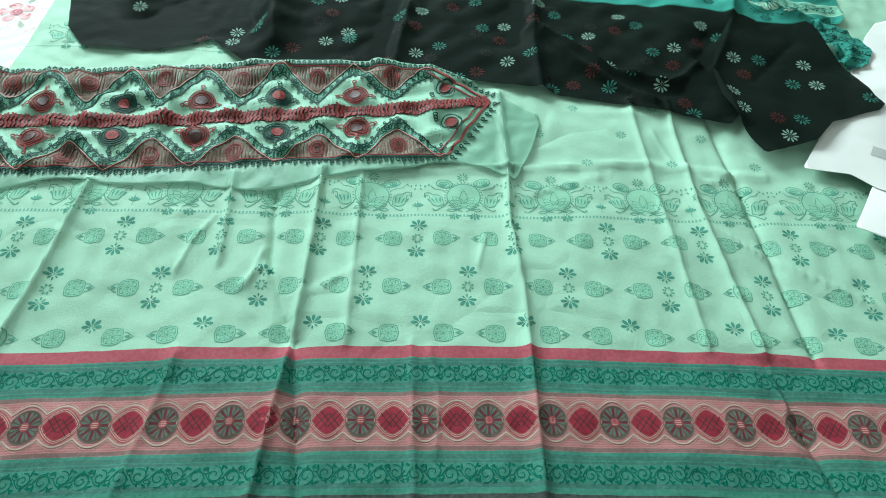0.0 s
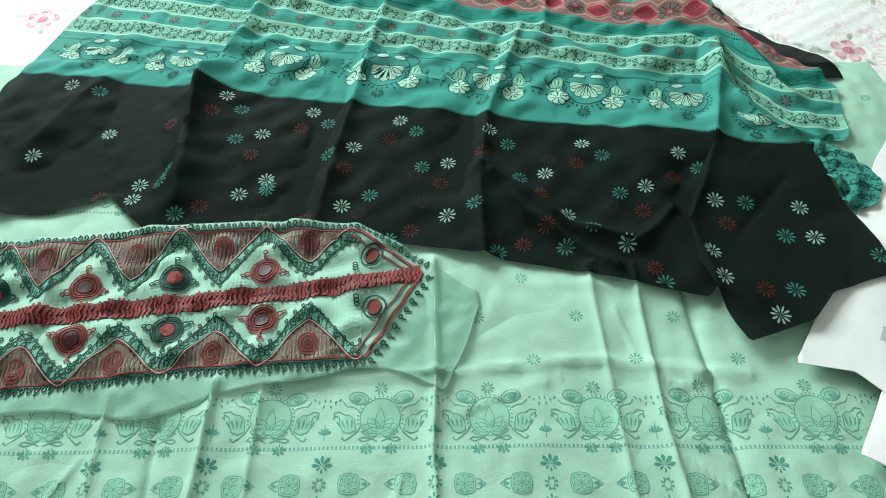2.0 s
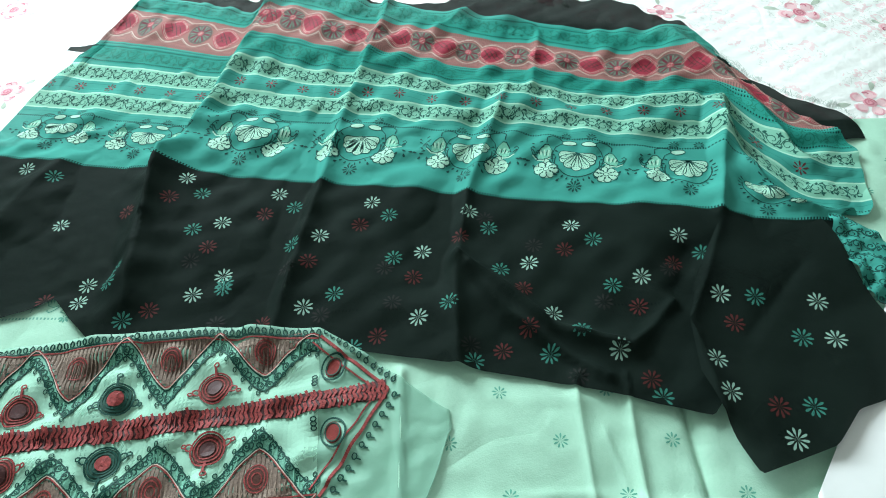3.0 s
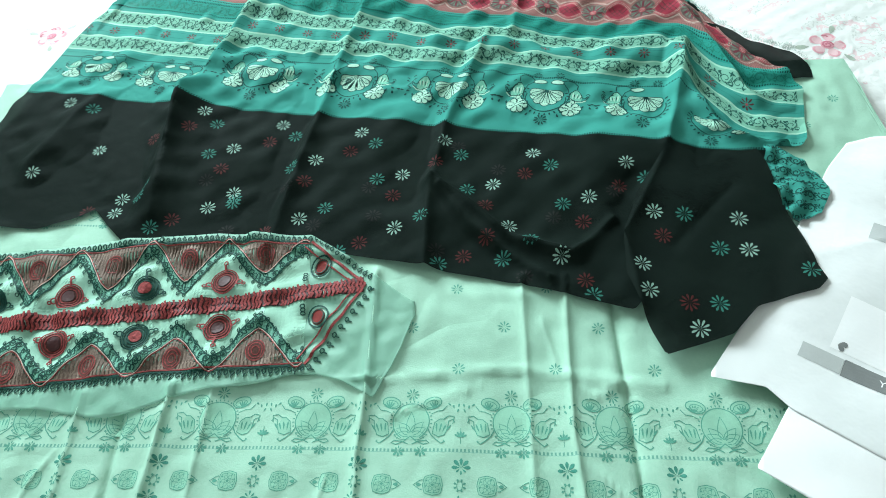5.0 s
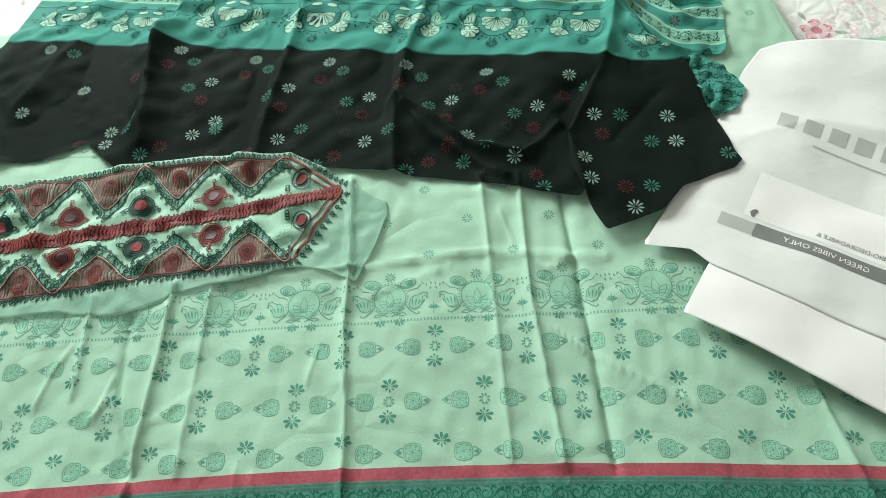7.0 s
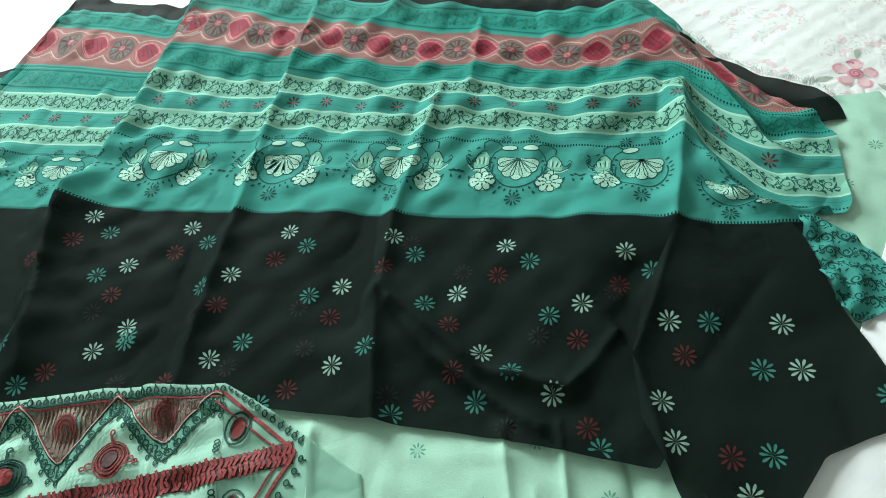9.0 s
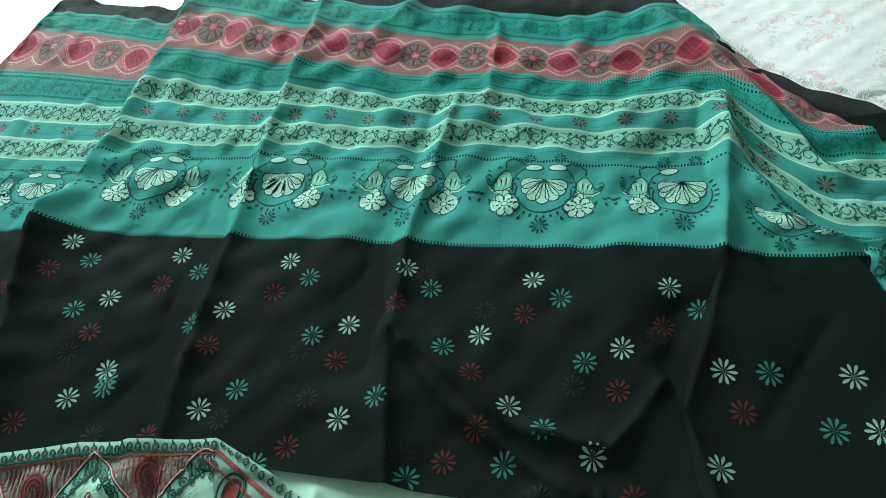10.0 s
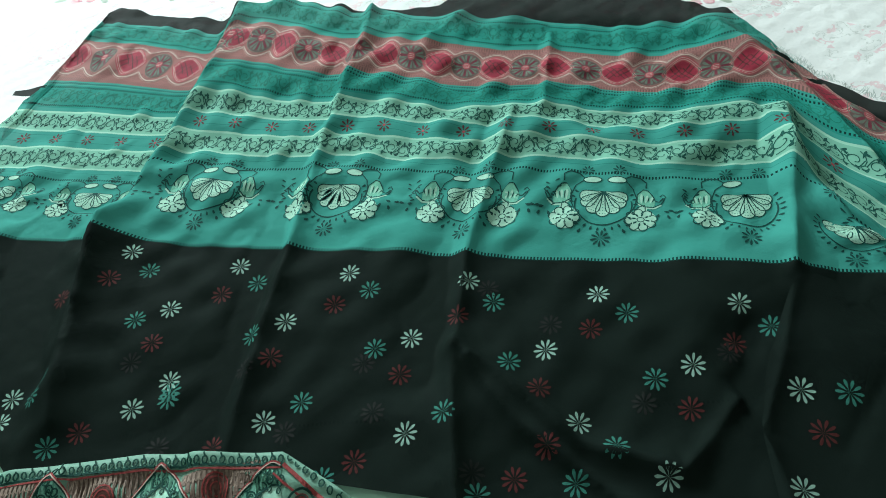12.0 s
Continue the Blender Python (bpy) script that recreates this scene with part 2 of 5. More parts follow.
class Cloth:
    """A cloth that lies as place(u, v) says; u, v are metres on the cloth."""

    def __init__(self, place):
        self.place, self.grid = place, None

    def on(self, u, v):
        """Places on the mesh itself, once it is built, else on the ideal surface."""
        if self.grid is None:
            return np.stack(self.place(u, v), -1)
        us, lo, hi, p = self.grid
        i = np.clip(np.searchsorted(us, u) - 1, 0, len(us) - 2)
        a = (u - us[i]) / (us[i + 1] - us[i])
        low, high = lo[i] * (1 - a) + lo[i + 1] * a, hi[i] * (1 - a) + hi[i + 1] * a
        k = np.clip((v - low) / np.maximum(high - low, 1e-6), 0, 1) * (p.shape[1] - 1)
        j = np.clip(k.astype(int), 0, p.shape[1] - 2)
        a, b = a[..., None], (k - j)[..., None]
        return (p[i, j] * (1 - b) + p[i, j + 1] * b) * (1 - a) + (p[i + 1, j] * (1 - b) + p[i + 1, j + 1] * b) * a

    def covers(self, u, v):
        us, lo, hi, p = self.grid
        return (u > us[0]) & (u < us[-1]) & (v > np.interp(u, us, lo)) & (v < np.interp(u, us, hi))

    def at(self, u, v, lift=0.0):
        u, v = np.asarray(u, float), np.asarray(v, float)
        p = self.on(u, v)
        if lift:
            e = 0.0015
            n = np.cross(self.on(u + e, v) - self.on(u - e, v), self.on(u, v + e) - self.on(u, v - e))
            n = n * np.where(n[..., 2:] < 0, -1, 1)
            p = p + lift * n / np.maximum(np.linalg.norm(n, axis=-1, keepdims=True), 1e-12)
        return p

    def sheet(self, name, mat, us, low, high, step, parent=None, thick=0.0006):
        """A mesh over u in us, v from low(u) to high(u)."""
        lo, hi = low(us), high(us)
        rows = max(2, int(np.max(hi - lo) / step))
        k = np.linspace(0, 1, rows + 1)
        u = np.repeat(us[:, None], rows + 1, 1)
        v = lo[:, None] + (hi - lo)[:, None] * k[None]
        p = self.at(u, v)
        flipped = p[-1, 0, 0] < p[0, 0, 0]
        self.grid = (us, lo, hi, p)
        p = p.reshape(-1, 3)
        w = rows + 1
        faces = [(i * w + j, (i + 1) * w + j, (i + 1) * w + j + 1, i * w + j + 1) for i in range(len(us) - 1) for j in range(rows)]
        if flipped:
            faces = [f[::-1] for f in faces]
        ob = mesh_object(name, p, faces, mat, parent, np.stack([u.ravel(), v.ravel()], -1))
        if thick:
            s = ob.modifiers.new("thickness", "SOLIDIFY")
            s.thickness, s.offset = thick, -1
        return ob


class Ink:
    """Shapes drawn in a cloth's own metres and laid on it as a thin layer."""

    def __init__(self):
        self.verts, self.faces = [], []

    def blob(self, pts):
        n, m = len(self.verts), len(pts)
        cx, cy = sum(p[0] for p in pts) / m, sum(p[1] for p in pts) / m
        far = max(math.hypot(x - cx, y - cy) for x, y in pts)
        if far > 0.005:
            # large shapes are built in rings, to follow the cloth
            rings = int(far / 0.004) + 1
            self.verts += [(cx + (x - cx) * k / rings, cy + (y - cy) * k / rings) for k in range(rings, 0, -1) for x, y in pts]
            for k in range(rings - 1):
                self.faces += [(n + k * m + i, n + k * m + (i + 1) % m, n + (k + 1) * m + (i + 1) % m, n + (k + 1) * m + i) for i in range(m)]
            self.faces.append(tuple(range(n + (rings - 1) * m, n + rings * m)))
            return
        self.verts += pts
        self.faces.append(tuple(range(n, n + len(pts))))

    def oval(self, cx, cy, rx, ry, turn=0.0, n=10):
        c, s = math.cos(turn), math.sin(turn)
        self.blob([(cx + rx * math.cos(a) * c - ry * math.sin(a) * s, cy + rx * math.cos(a) * s + ry * math.sin(a) * c) for a in (2 * math.pi * i / n for i in range(n))])

    def petal(self, cx, cy, r0, r1, w, turn, hub=None):
        """A drop from r0 to r1 away from the centre."""
        c, s = math.cos(turn), math.sin(turn)
        shape = ((r0, 0.15), (r0 + (r1 - r0) * 0.35, 0.8), (r0 + (r1 - r0) * 0.7, 1.0), (r0 + (r1 - r0) * 0.93, 0.55), (r1, 0.0))
        left = [(a, -b * w) for a, b in shape] + [(a, b * w) for a, b in shape[-2::-1]]
        pts = [(cx + a * c - b * s, cy + a * s + b * c) for a, b in left]
        if hub is None:
            self.blob(pts)
        else:
            n = len(self.verts)
            self.verts += pts
            self.faces.append((hub, *range(n, n + len(pts))))

    def stroke(self, pts, width, closed=False):
        if closed:
            pts = pts + [pts[0]]
        fine = [pts[0]]
        for (ax, ay), (bx, by) in zip(pts[:-1], pts[1:]):
            m = int(math.hypot(bx - ax, by - ay) / 0.004) + 1
            fine += [(ax + (bx - ax) * k / m, ay + (by - ay) * k / m) for k in range(1, m + 1)]
        pts = fine
        n = len(self.verts)
        for i, (x, y) in enumerate(pts):
            ax, ay = pts[max(i - 1, 0)]
            bx, by = pts[min(i + 1, len(pts) - 1)]
            if closed and i in (0, len(pts) - 1):
                (ax, ay), (bx, by) = pts[-2], pts[1]
            d = math.hypot(bx - ax, by - ay) or 1.0
            ox, oy = -(by - ay) / d * width / 2, (bx - ax) / d * width / 2
            self.verts += [(x + ox, y + oy), (x - ox, y - oy)]
        self.faces += [(n + 2 * i, n + 2 * i + 1, n + 2 * i + 3, n + 2 * i + 2) for i in range(len(pts) - 1)]

    def ring(self, cx, cy, rx, ry, width, a0=0.0, a1=2 * math.pi, n=24, turn=0.0):
        c, s = math.cos(turn), math.sin(turn)
        pts = []
        for i in range(n + 1):
            a = a0 + (a1 - a0) * i / n
            pts.append((cx + rx * math.cos(a) * c - ry * math.sin(a) * s, cy + rx * math.cos(a) * s + ry * math.sin(a) * c))
        self.stroke(pts, width)

    def spiral(self, cx, cy, r, width, turn, way=1, turns=1.3, n=18):
        pts = []
        for i in range(n + 1):
            k = i / n
            a = turn + way * turns * 2 * math.pi * k
            pts.append((cx + r * (1 - 0.8 * k) * math.cos(a), cy + r * (1 - 0.8 * k) * math.sin(a)))
        self.stroke(pts, width)

    def lay(self, name, mat, cloth, parent, lift=0.0002, thick=0.0):
        return layers(name, [(self, mat)], cloth, parent, lift, thick)


def layers(name, inks, cloth, parent, lift=0.0002, thick=0.0, step=0.00007):
    """One mesh of several inks printed over one another; shapes past the cloth's edge are left out."""
    verts, faces, slots, mats = [], [], [], []
    for n, (ink, mat) in enumerate(inks):
        if not ink.verts:
            continue
        uv = np.array(ink.verts)
        inside = cloth.covers(uv[:, 0], uv[:, 1])
        start = len(verts)
        verts += list(cloth.at(uv[:, 0], uv[:, 1], lift + n * step))
        for f in ink.faces:
            if not inside[list(f)].all():
                continue
            q = np.array([verts[start + i][:2] for i in f])
            area = np.sum(q[:, 0] * np.roll(q[:, 1], -1) - np.roll(q[:, 0], -1) * q[:, 1])
            faces.append(tuple(start + i for i in (f if area > 0 else f[::-1])))
            slots.append(len(mats))
        mats.append(mat)
    if not faces:
        return None
    ob = mesh_object(name, verts, faces, mats[0], parent, smooth=False)
    for mat in mats[1:]:
        ob.data.materials.append(mat)
    ob.data.polygons.foreach_set("material_index", slots)
    if thick:
        s = ob.modifiers.new("thickness", "SOLIDIFY")
        s.thickness, s.offset = thick, 1
    return ob


def thing(name, label, category, group="", kind=""):
    return tagged(new(name), label, category, group, kind)


def box(name, lo, hi, mat, parent=None, bevel=0.0):
    bm = bmesh.new()
    bmesh.ops.create_cube(bm, size=1)
    for q in bm.verts:
        q.co = [(a + b) / 2 + c * (b - a) for a, b, c in zip(lo, hi, q.co)]
    if bevel:
        bmesh.ops.bevel(bm, geom=bm.edges[:], offset=bevel, segments=2, affect="EDGES")
    return part(name, bm, mat, parent)


# ---- the room ----
FLOOR_Z, CEIL_Z = -0.56, 2.8
floor = tagged(box("floor", (-2.1, -2.3, FLOOR_Z - 0.1), (3.6, 3.9, FLOOR_Z), M_FLOOR), "plain beige floor below the bed", "floor", kind="structure")
ceiling = tagged(box("ceiling", (-2.1, -2.3, CEIL_Z), (3.6, 3.9, CEIL_Z + 0.1), M_WALL), "plain cream painted ceiling", "ceiling", kind="structure")
for name, lo, hi in (("wall_east", (3.5, -2.2, FLOOR_Z), (3.6, 3.8, CEIL_Z)), ("wall_north", (-2.1, 3.8, FLOOR_Z), (3.6, 3.9, CEIL_Z)), ("wall_south", (-2.1, -2.3, FLOOR_Z), (3.6, -2.2, CEIL_Z))):
    tagged(box(name, lo, hi, M_WALL), "plain cream painted wall", "wall", kind="structure")
wall_west = tagged(new("wall_west"), "cream painted wall with a window opening", "wall", kind="structure")
for lo, hi in (((-2.1, -2.2, FLOOR_Z), (-2.0, 1.65, CEIL_Z)), ((-2.1, 3.25, FLOOR_Z), (-2.0, 3.8, CEIL_Z)), ((-2.1, 1.65, FLOOR_Z), (-2.0, 3.25, 0.7)), ((-2.1, 1.65, 2.2), (-2.0, 3.25, CEIL_Z))):
    box("wall_panel", lo, hi, M_WALL, wall_west)

# ---- the bed and its quilt ----
bed = thing("bed", "wooden bed with a thick mattress under the quilt", "bed")
box("bed_frame", (-1.0, -0.62, FLOOR_Z), (1.3, 1.55, -0.22), M_WOOD, bed, 0.02)
box("mattress", (-0.97, -0.59, -0.22), (1.27, 1.52, -0.012), M_PAPER, bed, 0.03)


def quilt_place(u, v):
    p = 0.036
    a, b = (u + v) / p * math.pi, (u - v) / p * math.pi
    puff = np.sqrt(np.abs(np.sin(a) * np.sin(b)))
    return u, v, -0.009 + 0.0017 * puff + 0.0025 * wobble(u, v, 0.3, 5)


quilt = thing("quilt", "white quilted bedspread with faded pink roses on the bed", "quilt")
quilt_cloth = Cloth(quilt_place)
quilt_cloth.sheet("quilt_cover", M_QUILT, np.arange(-0.99, 1.29, 0.006), lambda u: u * 0 - 0.61, lambda u: u * 0 + 1.54, 0.006, quilt, 0.002)

# ---- the pale green length of cotton ----
CS, SN = math.cos(radians(12.5)), math.sin(radians(12.5))
PALE_CREASES = [
    (((0.214, 0.30), (0.216, 0.17), (0.213, 0.09), (0.220, -0.01), (0.218, -0.3)), 0.0050, 0.010),
    (((0.380, 0.29), (0.385, 0.10), (0.389, -0.06)), 0.0035, 0.012),
    (((0.428, 0.29), (0.426, 0.12), (0.440, -0.06), (0.445, -0.12)), 0.0045, 0.010),
    (((0.478, 0.29), (0.485, 0.10), (0.490, -0.07)), -0.0050, 0.010),
    (((-0.240, 0.13), (-0.250, 0.02), (-0.262, -0.07)), 0.0060, 0.010),
    (((-0.090, 0.15), (-0.083, 0.03)), 0.0040, 0.009),
    (((-0.044, 0.16), (-0.031, 0.02), (0.001, -0.06)), -0.0045, 0.010),
    (((0.007, 0.16), (0.004, 0.01), (0.000, -0.06), (-0.02, -0.25)), 0.0055, 0.009),
    (((0.001, -0.06), (0.03, -0.25)), -0.0050, 0.012),
    (((0.051, 0.16), (0.049, -0.06)), 0.0030, 0.010),
    (((0.440, -0.075), (0.475, -0.25)), -0.0050, 0.012),
    (((0.695, 0.06), (0.720, -0.10)), 0.0040, 0.012),
    (((0.12, 0.165), (0.22, 0.168), (0.36, 0.181), (0.52, 0.165)), 0.0030, 0.007),
    (((0.61, 0.60), (0.70, 0.46), (0.80, 0.40)), 0.0030, 0.010),
    (((0.11, -0.06), (0.115, -0.25)), 0.0025, 0.010),
    (((-0.10, -0.07), (-0.12, -0.2)), 0.0025, 0.012),
    (((-0.124, 0.021), (-0.115, 0.060), (-0.099, 0.088)), 0.0022, 0.005),
    (((0.176, 0.027), (0.185, 0.066)), 0.0018, 0.004),
    (((0.439, 0.085), (0.481, 0.049), (0.531, 0.019), (0.583, -0.010)), 0.0018, 0.005),
    (((0.414, 0.190), (0.401, 0.237)), 0.0018, 0.005),
    (((-0.056, 0.000), (-0.039, 0.025), (-0.011, -0.031)), 0.0025, 0.006),
    (((-0.050, 0.004), (-0.041, 0.047)), 0.0020, 0.005),
    (((-0.001, -0.015), (0.058, 0.027)), 0.0014, 0.005),
    (((0.479, 0.167), (0.447, 0.150), (0.423, 0.174)), 0.0022, 0.006),
    (((0.336, 0.163), (0.281, 0.144), (0.241, 0.129)), 0.0015, 0.005),
    (((0.127, -0.069), (0.135, -0.114), (0.132, -0.164)), 0.0018, 0.006),
    (((0.300, 0.273), (0.400, 0.267)), 0.0012, 0.006),
]


def pale_place(u, v):
    low = 1 - sstep(-0.05, 0.2, v)
    w = v - 0.011 * np.clip((u - 0.17) / 0.4, -1.5, 1.5) ** 2 * low
    z = 0.0075 + 0.0018 * wobble(u, v, 0.16, 11) + 0.0006 * wobble(u, v, 0.035, 12)
    for pts, amp, width in PALE_CREASES:
        d, side = to_line(u, v, pts)
        z = z + 1.55 * amp * np.exp(-d / (0.46 * width))
    return u * CS - w * SN, u * SN + w * CS, z


def above_pale(x, y, z, gap):
    """Keeps what lies on the cotton clear of its creases."""
    return np.maximum(z, pale_place(x * CS + y * SN, y * CS - x * SN)[2] + gap)


pale = Cloth(pale_place)
pale_fabric = thing("printed_fabric", "pale green printed cotton dress fabric spread creased on the bed", "fabric")
pale.sheet("cloth", M_PALE, np.arange(-0.403, 1.0, 0.0022), lambda u: u * 0 - 0.235, lambda u: 0.65 - 0.15 * sstep(0.838, 0.85, u), 0.0055, pale_fabric, 0)

# ---- the black and teal dupatta ----
LEFT_FOLD = ((-0.245, 0.42), (-0.222, 0.15), (-0.225, 0.0), (-0.20, -0.08))
DUPATTA_FOLDS = [
    (((-0.040, 0.42), (-0.030, 0.15), (-0.016, 0.0), (0.004, -0.24)), 0.010, 0.011),
    (((-0.060, 0.42), (-0.052, 0.15), (-0.040, 0.0), (-0.018, -0.24)), -0.007, 0.014),
    (((0.205, 0.36), (0.212, 0.21)), 0.006, 0.009),
    (((0.178, 0.20), (0.163, 0.0), (0.172, -0.12), (0.20, -0.24)), 0.009, 0.011),
    (((0.155, 0.20), (0.142, 0.0), (0.150, -0.12)), -0.007, 0.014),
    (((0.170, -0.10), (0.22, -0.13), (0.28, -0.175), (0.36, -0.19), (0.40, -0.13)), 0.012, 0.009),
    (((0.185, -0.115), (0.235, -0.165), (0.30, -0.205), (0.34, -0.225)), 0.008, 0.007),
    (((0.462, 0.21), (0.458, 0.10), (0.452, 0.0)), 0.011, 0.010),
    (((0.37, -0.17), (0.405, -0.13), (0.415, -0.06)), -0.008, 0.014),
    (((-0.225, 0.012), (-0.20, -0.10), (-0.16, -0.2)), 0.019, 0.022),
    (((-0.30, -0.02), (-0.28, -0.12), (-0.33, -0.20)), -0.010, 0.022),
    (((-0.36, 0.0), (-0.38, -0.14)), 0.012, 0.030),
    (((-0.27, -0.13), (-0.22, -0.16)), -0.012, 0.014),
    (((0.435, 0.20), (0.47, 0.13), (0.55, 0.02)), 0.012, 0.018),
    (((0.44, 0.21), (0.43, 0.10)), -0.008, 0.010),
    (((0.05, 0.33), (0.10, 0.40)), 0.005, 0.010),
    (((0.40, 0.36), (0.47, 0.28), (0.56, 0.18)), 0.008, 0.012),
]


def base_line(u):
    return 0.5735 + 0.072 * (u - 0.05)


def dupatta_place(u, v):
    """v is 0 where the black meets the teal and grows towards the hem."""
    fold_u = np.interp(v, [-0.3, 0.0, 0.15, 0.42], [-0.17, -0.222, -0.222, -0.245])
    under = 1 - sstep(-0.012, 0.010, u - fold_u)
    far = (np.clip(v, 0, 0.293) / 0.293) ** 3
    over_lift = np.interp(u, [-0.22, -0.16, -0.07, 0.0, 0.08, 0.15, 0.365, 0.43], [0.055, 0.049, 0.018, 0.015, 0.005, -0.016, -0.024, -0.020]) * far
    under_lift = np.interp(u, [-0.444, -0.36, -0.26], [0.055, 0.045, 0.022]) * far - 0.027 * sstep(0.0, 0.14, v) - 0.25 * np.clip(v - 0.32, 0, 1)
    y = base_line(u) + v + over_lift * (1 - under) + under_lift * under
    y = y - 0.085 * sstep(0.44, 0.56, u) * sstep(0.0, 0.12, v)
    # gentle waves across the stripes
    y = y + 0.006 * np.sin(u * 26 + 1.0 + v * 6) * sstep(0.02, 0.14, v) * sstep(-0.2, 0.1, u)
    z = 0.0145 - 0.004 * under + 0.004 * wobble(u, v, 0.22, 21) + (0.0016 + 0.0016 * sstep(-0.02, 0.05, v)) * wobble(u, v, 0.055, 22) + 0.0022 * sstep(0.0, 0.1, v) * wobble(u * 1.5, v * 0.7, 0.11, 23)
    for pts, amp, width in DUPATTA_FOLDS:
        d, side = to_line(u, v, pts)
        z = z + 1.25 * amp * np.exp(-((d / width) ** 1.25))
    d, side = to_line(u, v, LEFT_FOLD)
    z = z + 0.012 * np.exp(-np.maximum(-side * d, 0) / 0.030) * sstep(-0.008, 0.004, -side * d) - 0.004 * np.exp(-np.maximum(side * d - 0.008, 0) / 0.02) * (1 - sstep(-0.008, 0.004, -side * d))
    # flatter along its near edge, where the embroidered panel rests on it
    z = z - 0.6 * np.maximum(z - 0.012, 0) * (1 - sstep(-0.22, -0.14, v)) * (1 - sstep(0.10, 0.18, u)) * sstep(-0.20, -0.15, u)
    return u, y, above_pale(u, y, np.maximum(z, 0.011), 0.003)


def dupatta_low(u):
    xs = [-0.49, -0.44, -0.40, -0.34, -0.309, -0.27, -0.247, -0.215, -0.178, -0.115, -0.026, 0.09, 0.27, 0.38, 0.435, 0.47, 0.50, 0.56, 0.59, 0.62]
    ys = [0.42, 0.33, 0.297, 0.308, 0.313, 0.334, 0.356, 0.335, 0.314, 0.328, 0.356, 0.357, 0.361, 0.357, 0.354, 0.42, 0.52, 0.580, 0.645, 0.740]
    return np.interp(u, xs, ys) - base_line(u) - 0.004


def dupatta_high(u):
    """Where the hem lies on the bed, brought back to the cloth's own metres."""
    y = np.interp(u, [-0.49, -0.46, -0.448, -0.373, -0.258, -0.244, -0.172, -0.03, 0.05, 0.128, 0.237, 0.326, 0.411, 0.458, 0.50, 0.53, 0.56, 0.60, 0.62],
                  [0.62, 0.83, 0.972, 0.955, 0.945, 0.973, 0.992, 0.970, 0.99, 1.020, 1.027, 1.016, 0.982, 0.930, 0.87, 0.815, 0.79, 0.765, 0.73])
    v = y - base_line(u)
    for _ in range(12):
        v = np.minimum(v + 0.6 * (y - dupatta_place(u, v)[1]), 0.46)
    return v


dupatta_cloth = Cloth(dupatta_place)
dupatta = thing("dupatta", "sheer black and teal printed chiffon dupatta lying in folds", "scarf")
dupatta_cloth.sheet("cloth", M_DUPATTA, np.arange(-0.485, 0.62, 0.003), dupatta_low, dupatta_high, 0.004, dupatta, 0)


E1, E2 = (0.940, -0.342), (0.342, 0.940)


def bag_place(u, v):
    s = (u - 0.514) * E1[0] + (v - 0.292) * E1[1]
    z = 0.018 + 0.010 * sstep(0.0, 0.12, s) + 0.0028 * wobble(u, v, 0.18, 71) + 0.0004 * wobble(u, v, 0.06, 72)
    d, side = to_line(u, v, ((0.60, 0.45), (0.72, 0.50), (0.95, 0.47)))
    z = z + 0.005 * np.exp(-d / 0.03)
    d, side = to_line(u, v, ((0.56, 0.37), (0.66, 0.33), (0.90, 0.25)))
    return u, v, z - 0.003 * np.exp(-d / 0.02)


def corner_place(u, v):
    """The turned-back corner; u, v are metres on the bed."""
    z = 0.024 + 0.003 * wobble(u, v, 0.12, 31)
    d, side = to_line(u, v, ((0.455, 0.61), (0.43, 0.50), (0.413, 0.44), (0.44, 0.35)))
    z = z + 0.008 * np.exp(-d / 0.012)
    d, side = to_line(u, v, ((0.47, 0.44), (0.53, 0.54)))
    z = z - 0.004 * np.exp(-d / 0.01)
    z = z - 0.008 * sstep(0.58, 0.63, u)
    # it lies over the edge of the mailing bag
    return u, v, np.maximum(z, (bag_place(u, v)[2] + 0.0035) * sstep(0.49, 0.53, u))


corner_cloth = Cloth(corner_place)
corner = corner_cloth.sheet("folded_corner", M_DUPATTA, np.arange(0.412, 0.6241, 0.004),
                   lambda u: np.interp(u, [0.412, 0.42, 0.45, 0.47, 0.534, 0.557, 0.589, 0.615, 0.624], [0.435, 0.385, 0.330, 0.301, 0.338, 0.376, 0.394, 0.406, 0.420]),
                   lambda u: np.interp(u, [0.412, 0.42, 0.445, 0.462, 0.483, 0.488, 0.530, 0.556, 0.566, 0.585, 0.604, 0.616, 0.624], [0.448, 0.50, 0.577, 0.590, 0.585, 0.562, 0.585, 0.604, 0.585, 0.528, 0.480, 0.437, 0.422]), 0.004, dupatta, 0)
# the corner shows the black ground of the print
corner.data.uv_layers[0].data.foreach_set("uv", np.array([(d.uv[0], d.uv[1] - 1.0) for d in corner.data.uv_layers[0].data]).ravel())


def crumple_place(u, v):
    z = 0.016 + 0.009 * np.abs(wobble(u, v, 0.045, 41)) + 0.0012 * wobble(u, v, 0.02, 42) + 0.008 * np.exp(-((u - 0.60) ** 2 + (v - 0.55) ** 2) / 0.0012)
    return u, v, np.maximum(z, bag_place(u, v)[2] + 0.002 + 0.35 * (z - 0.016))


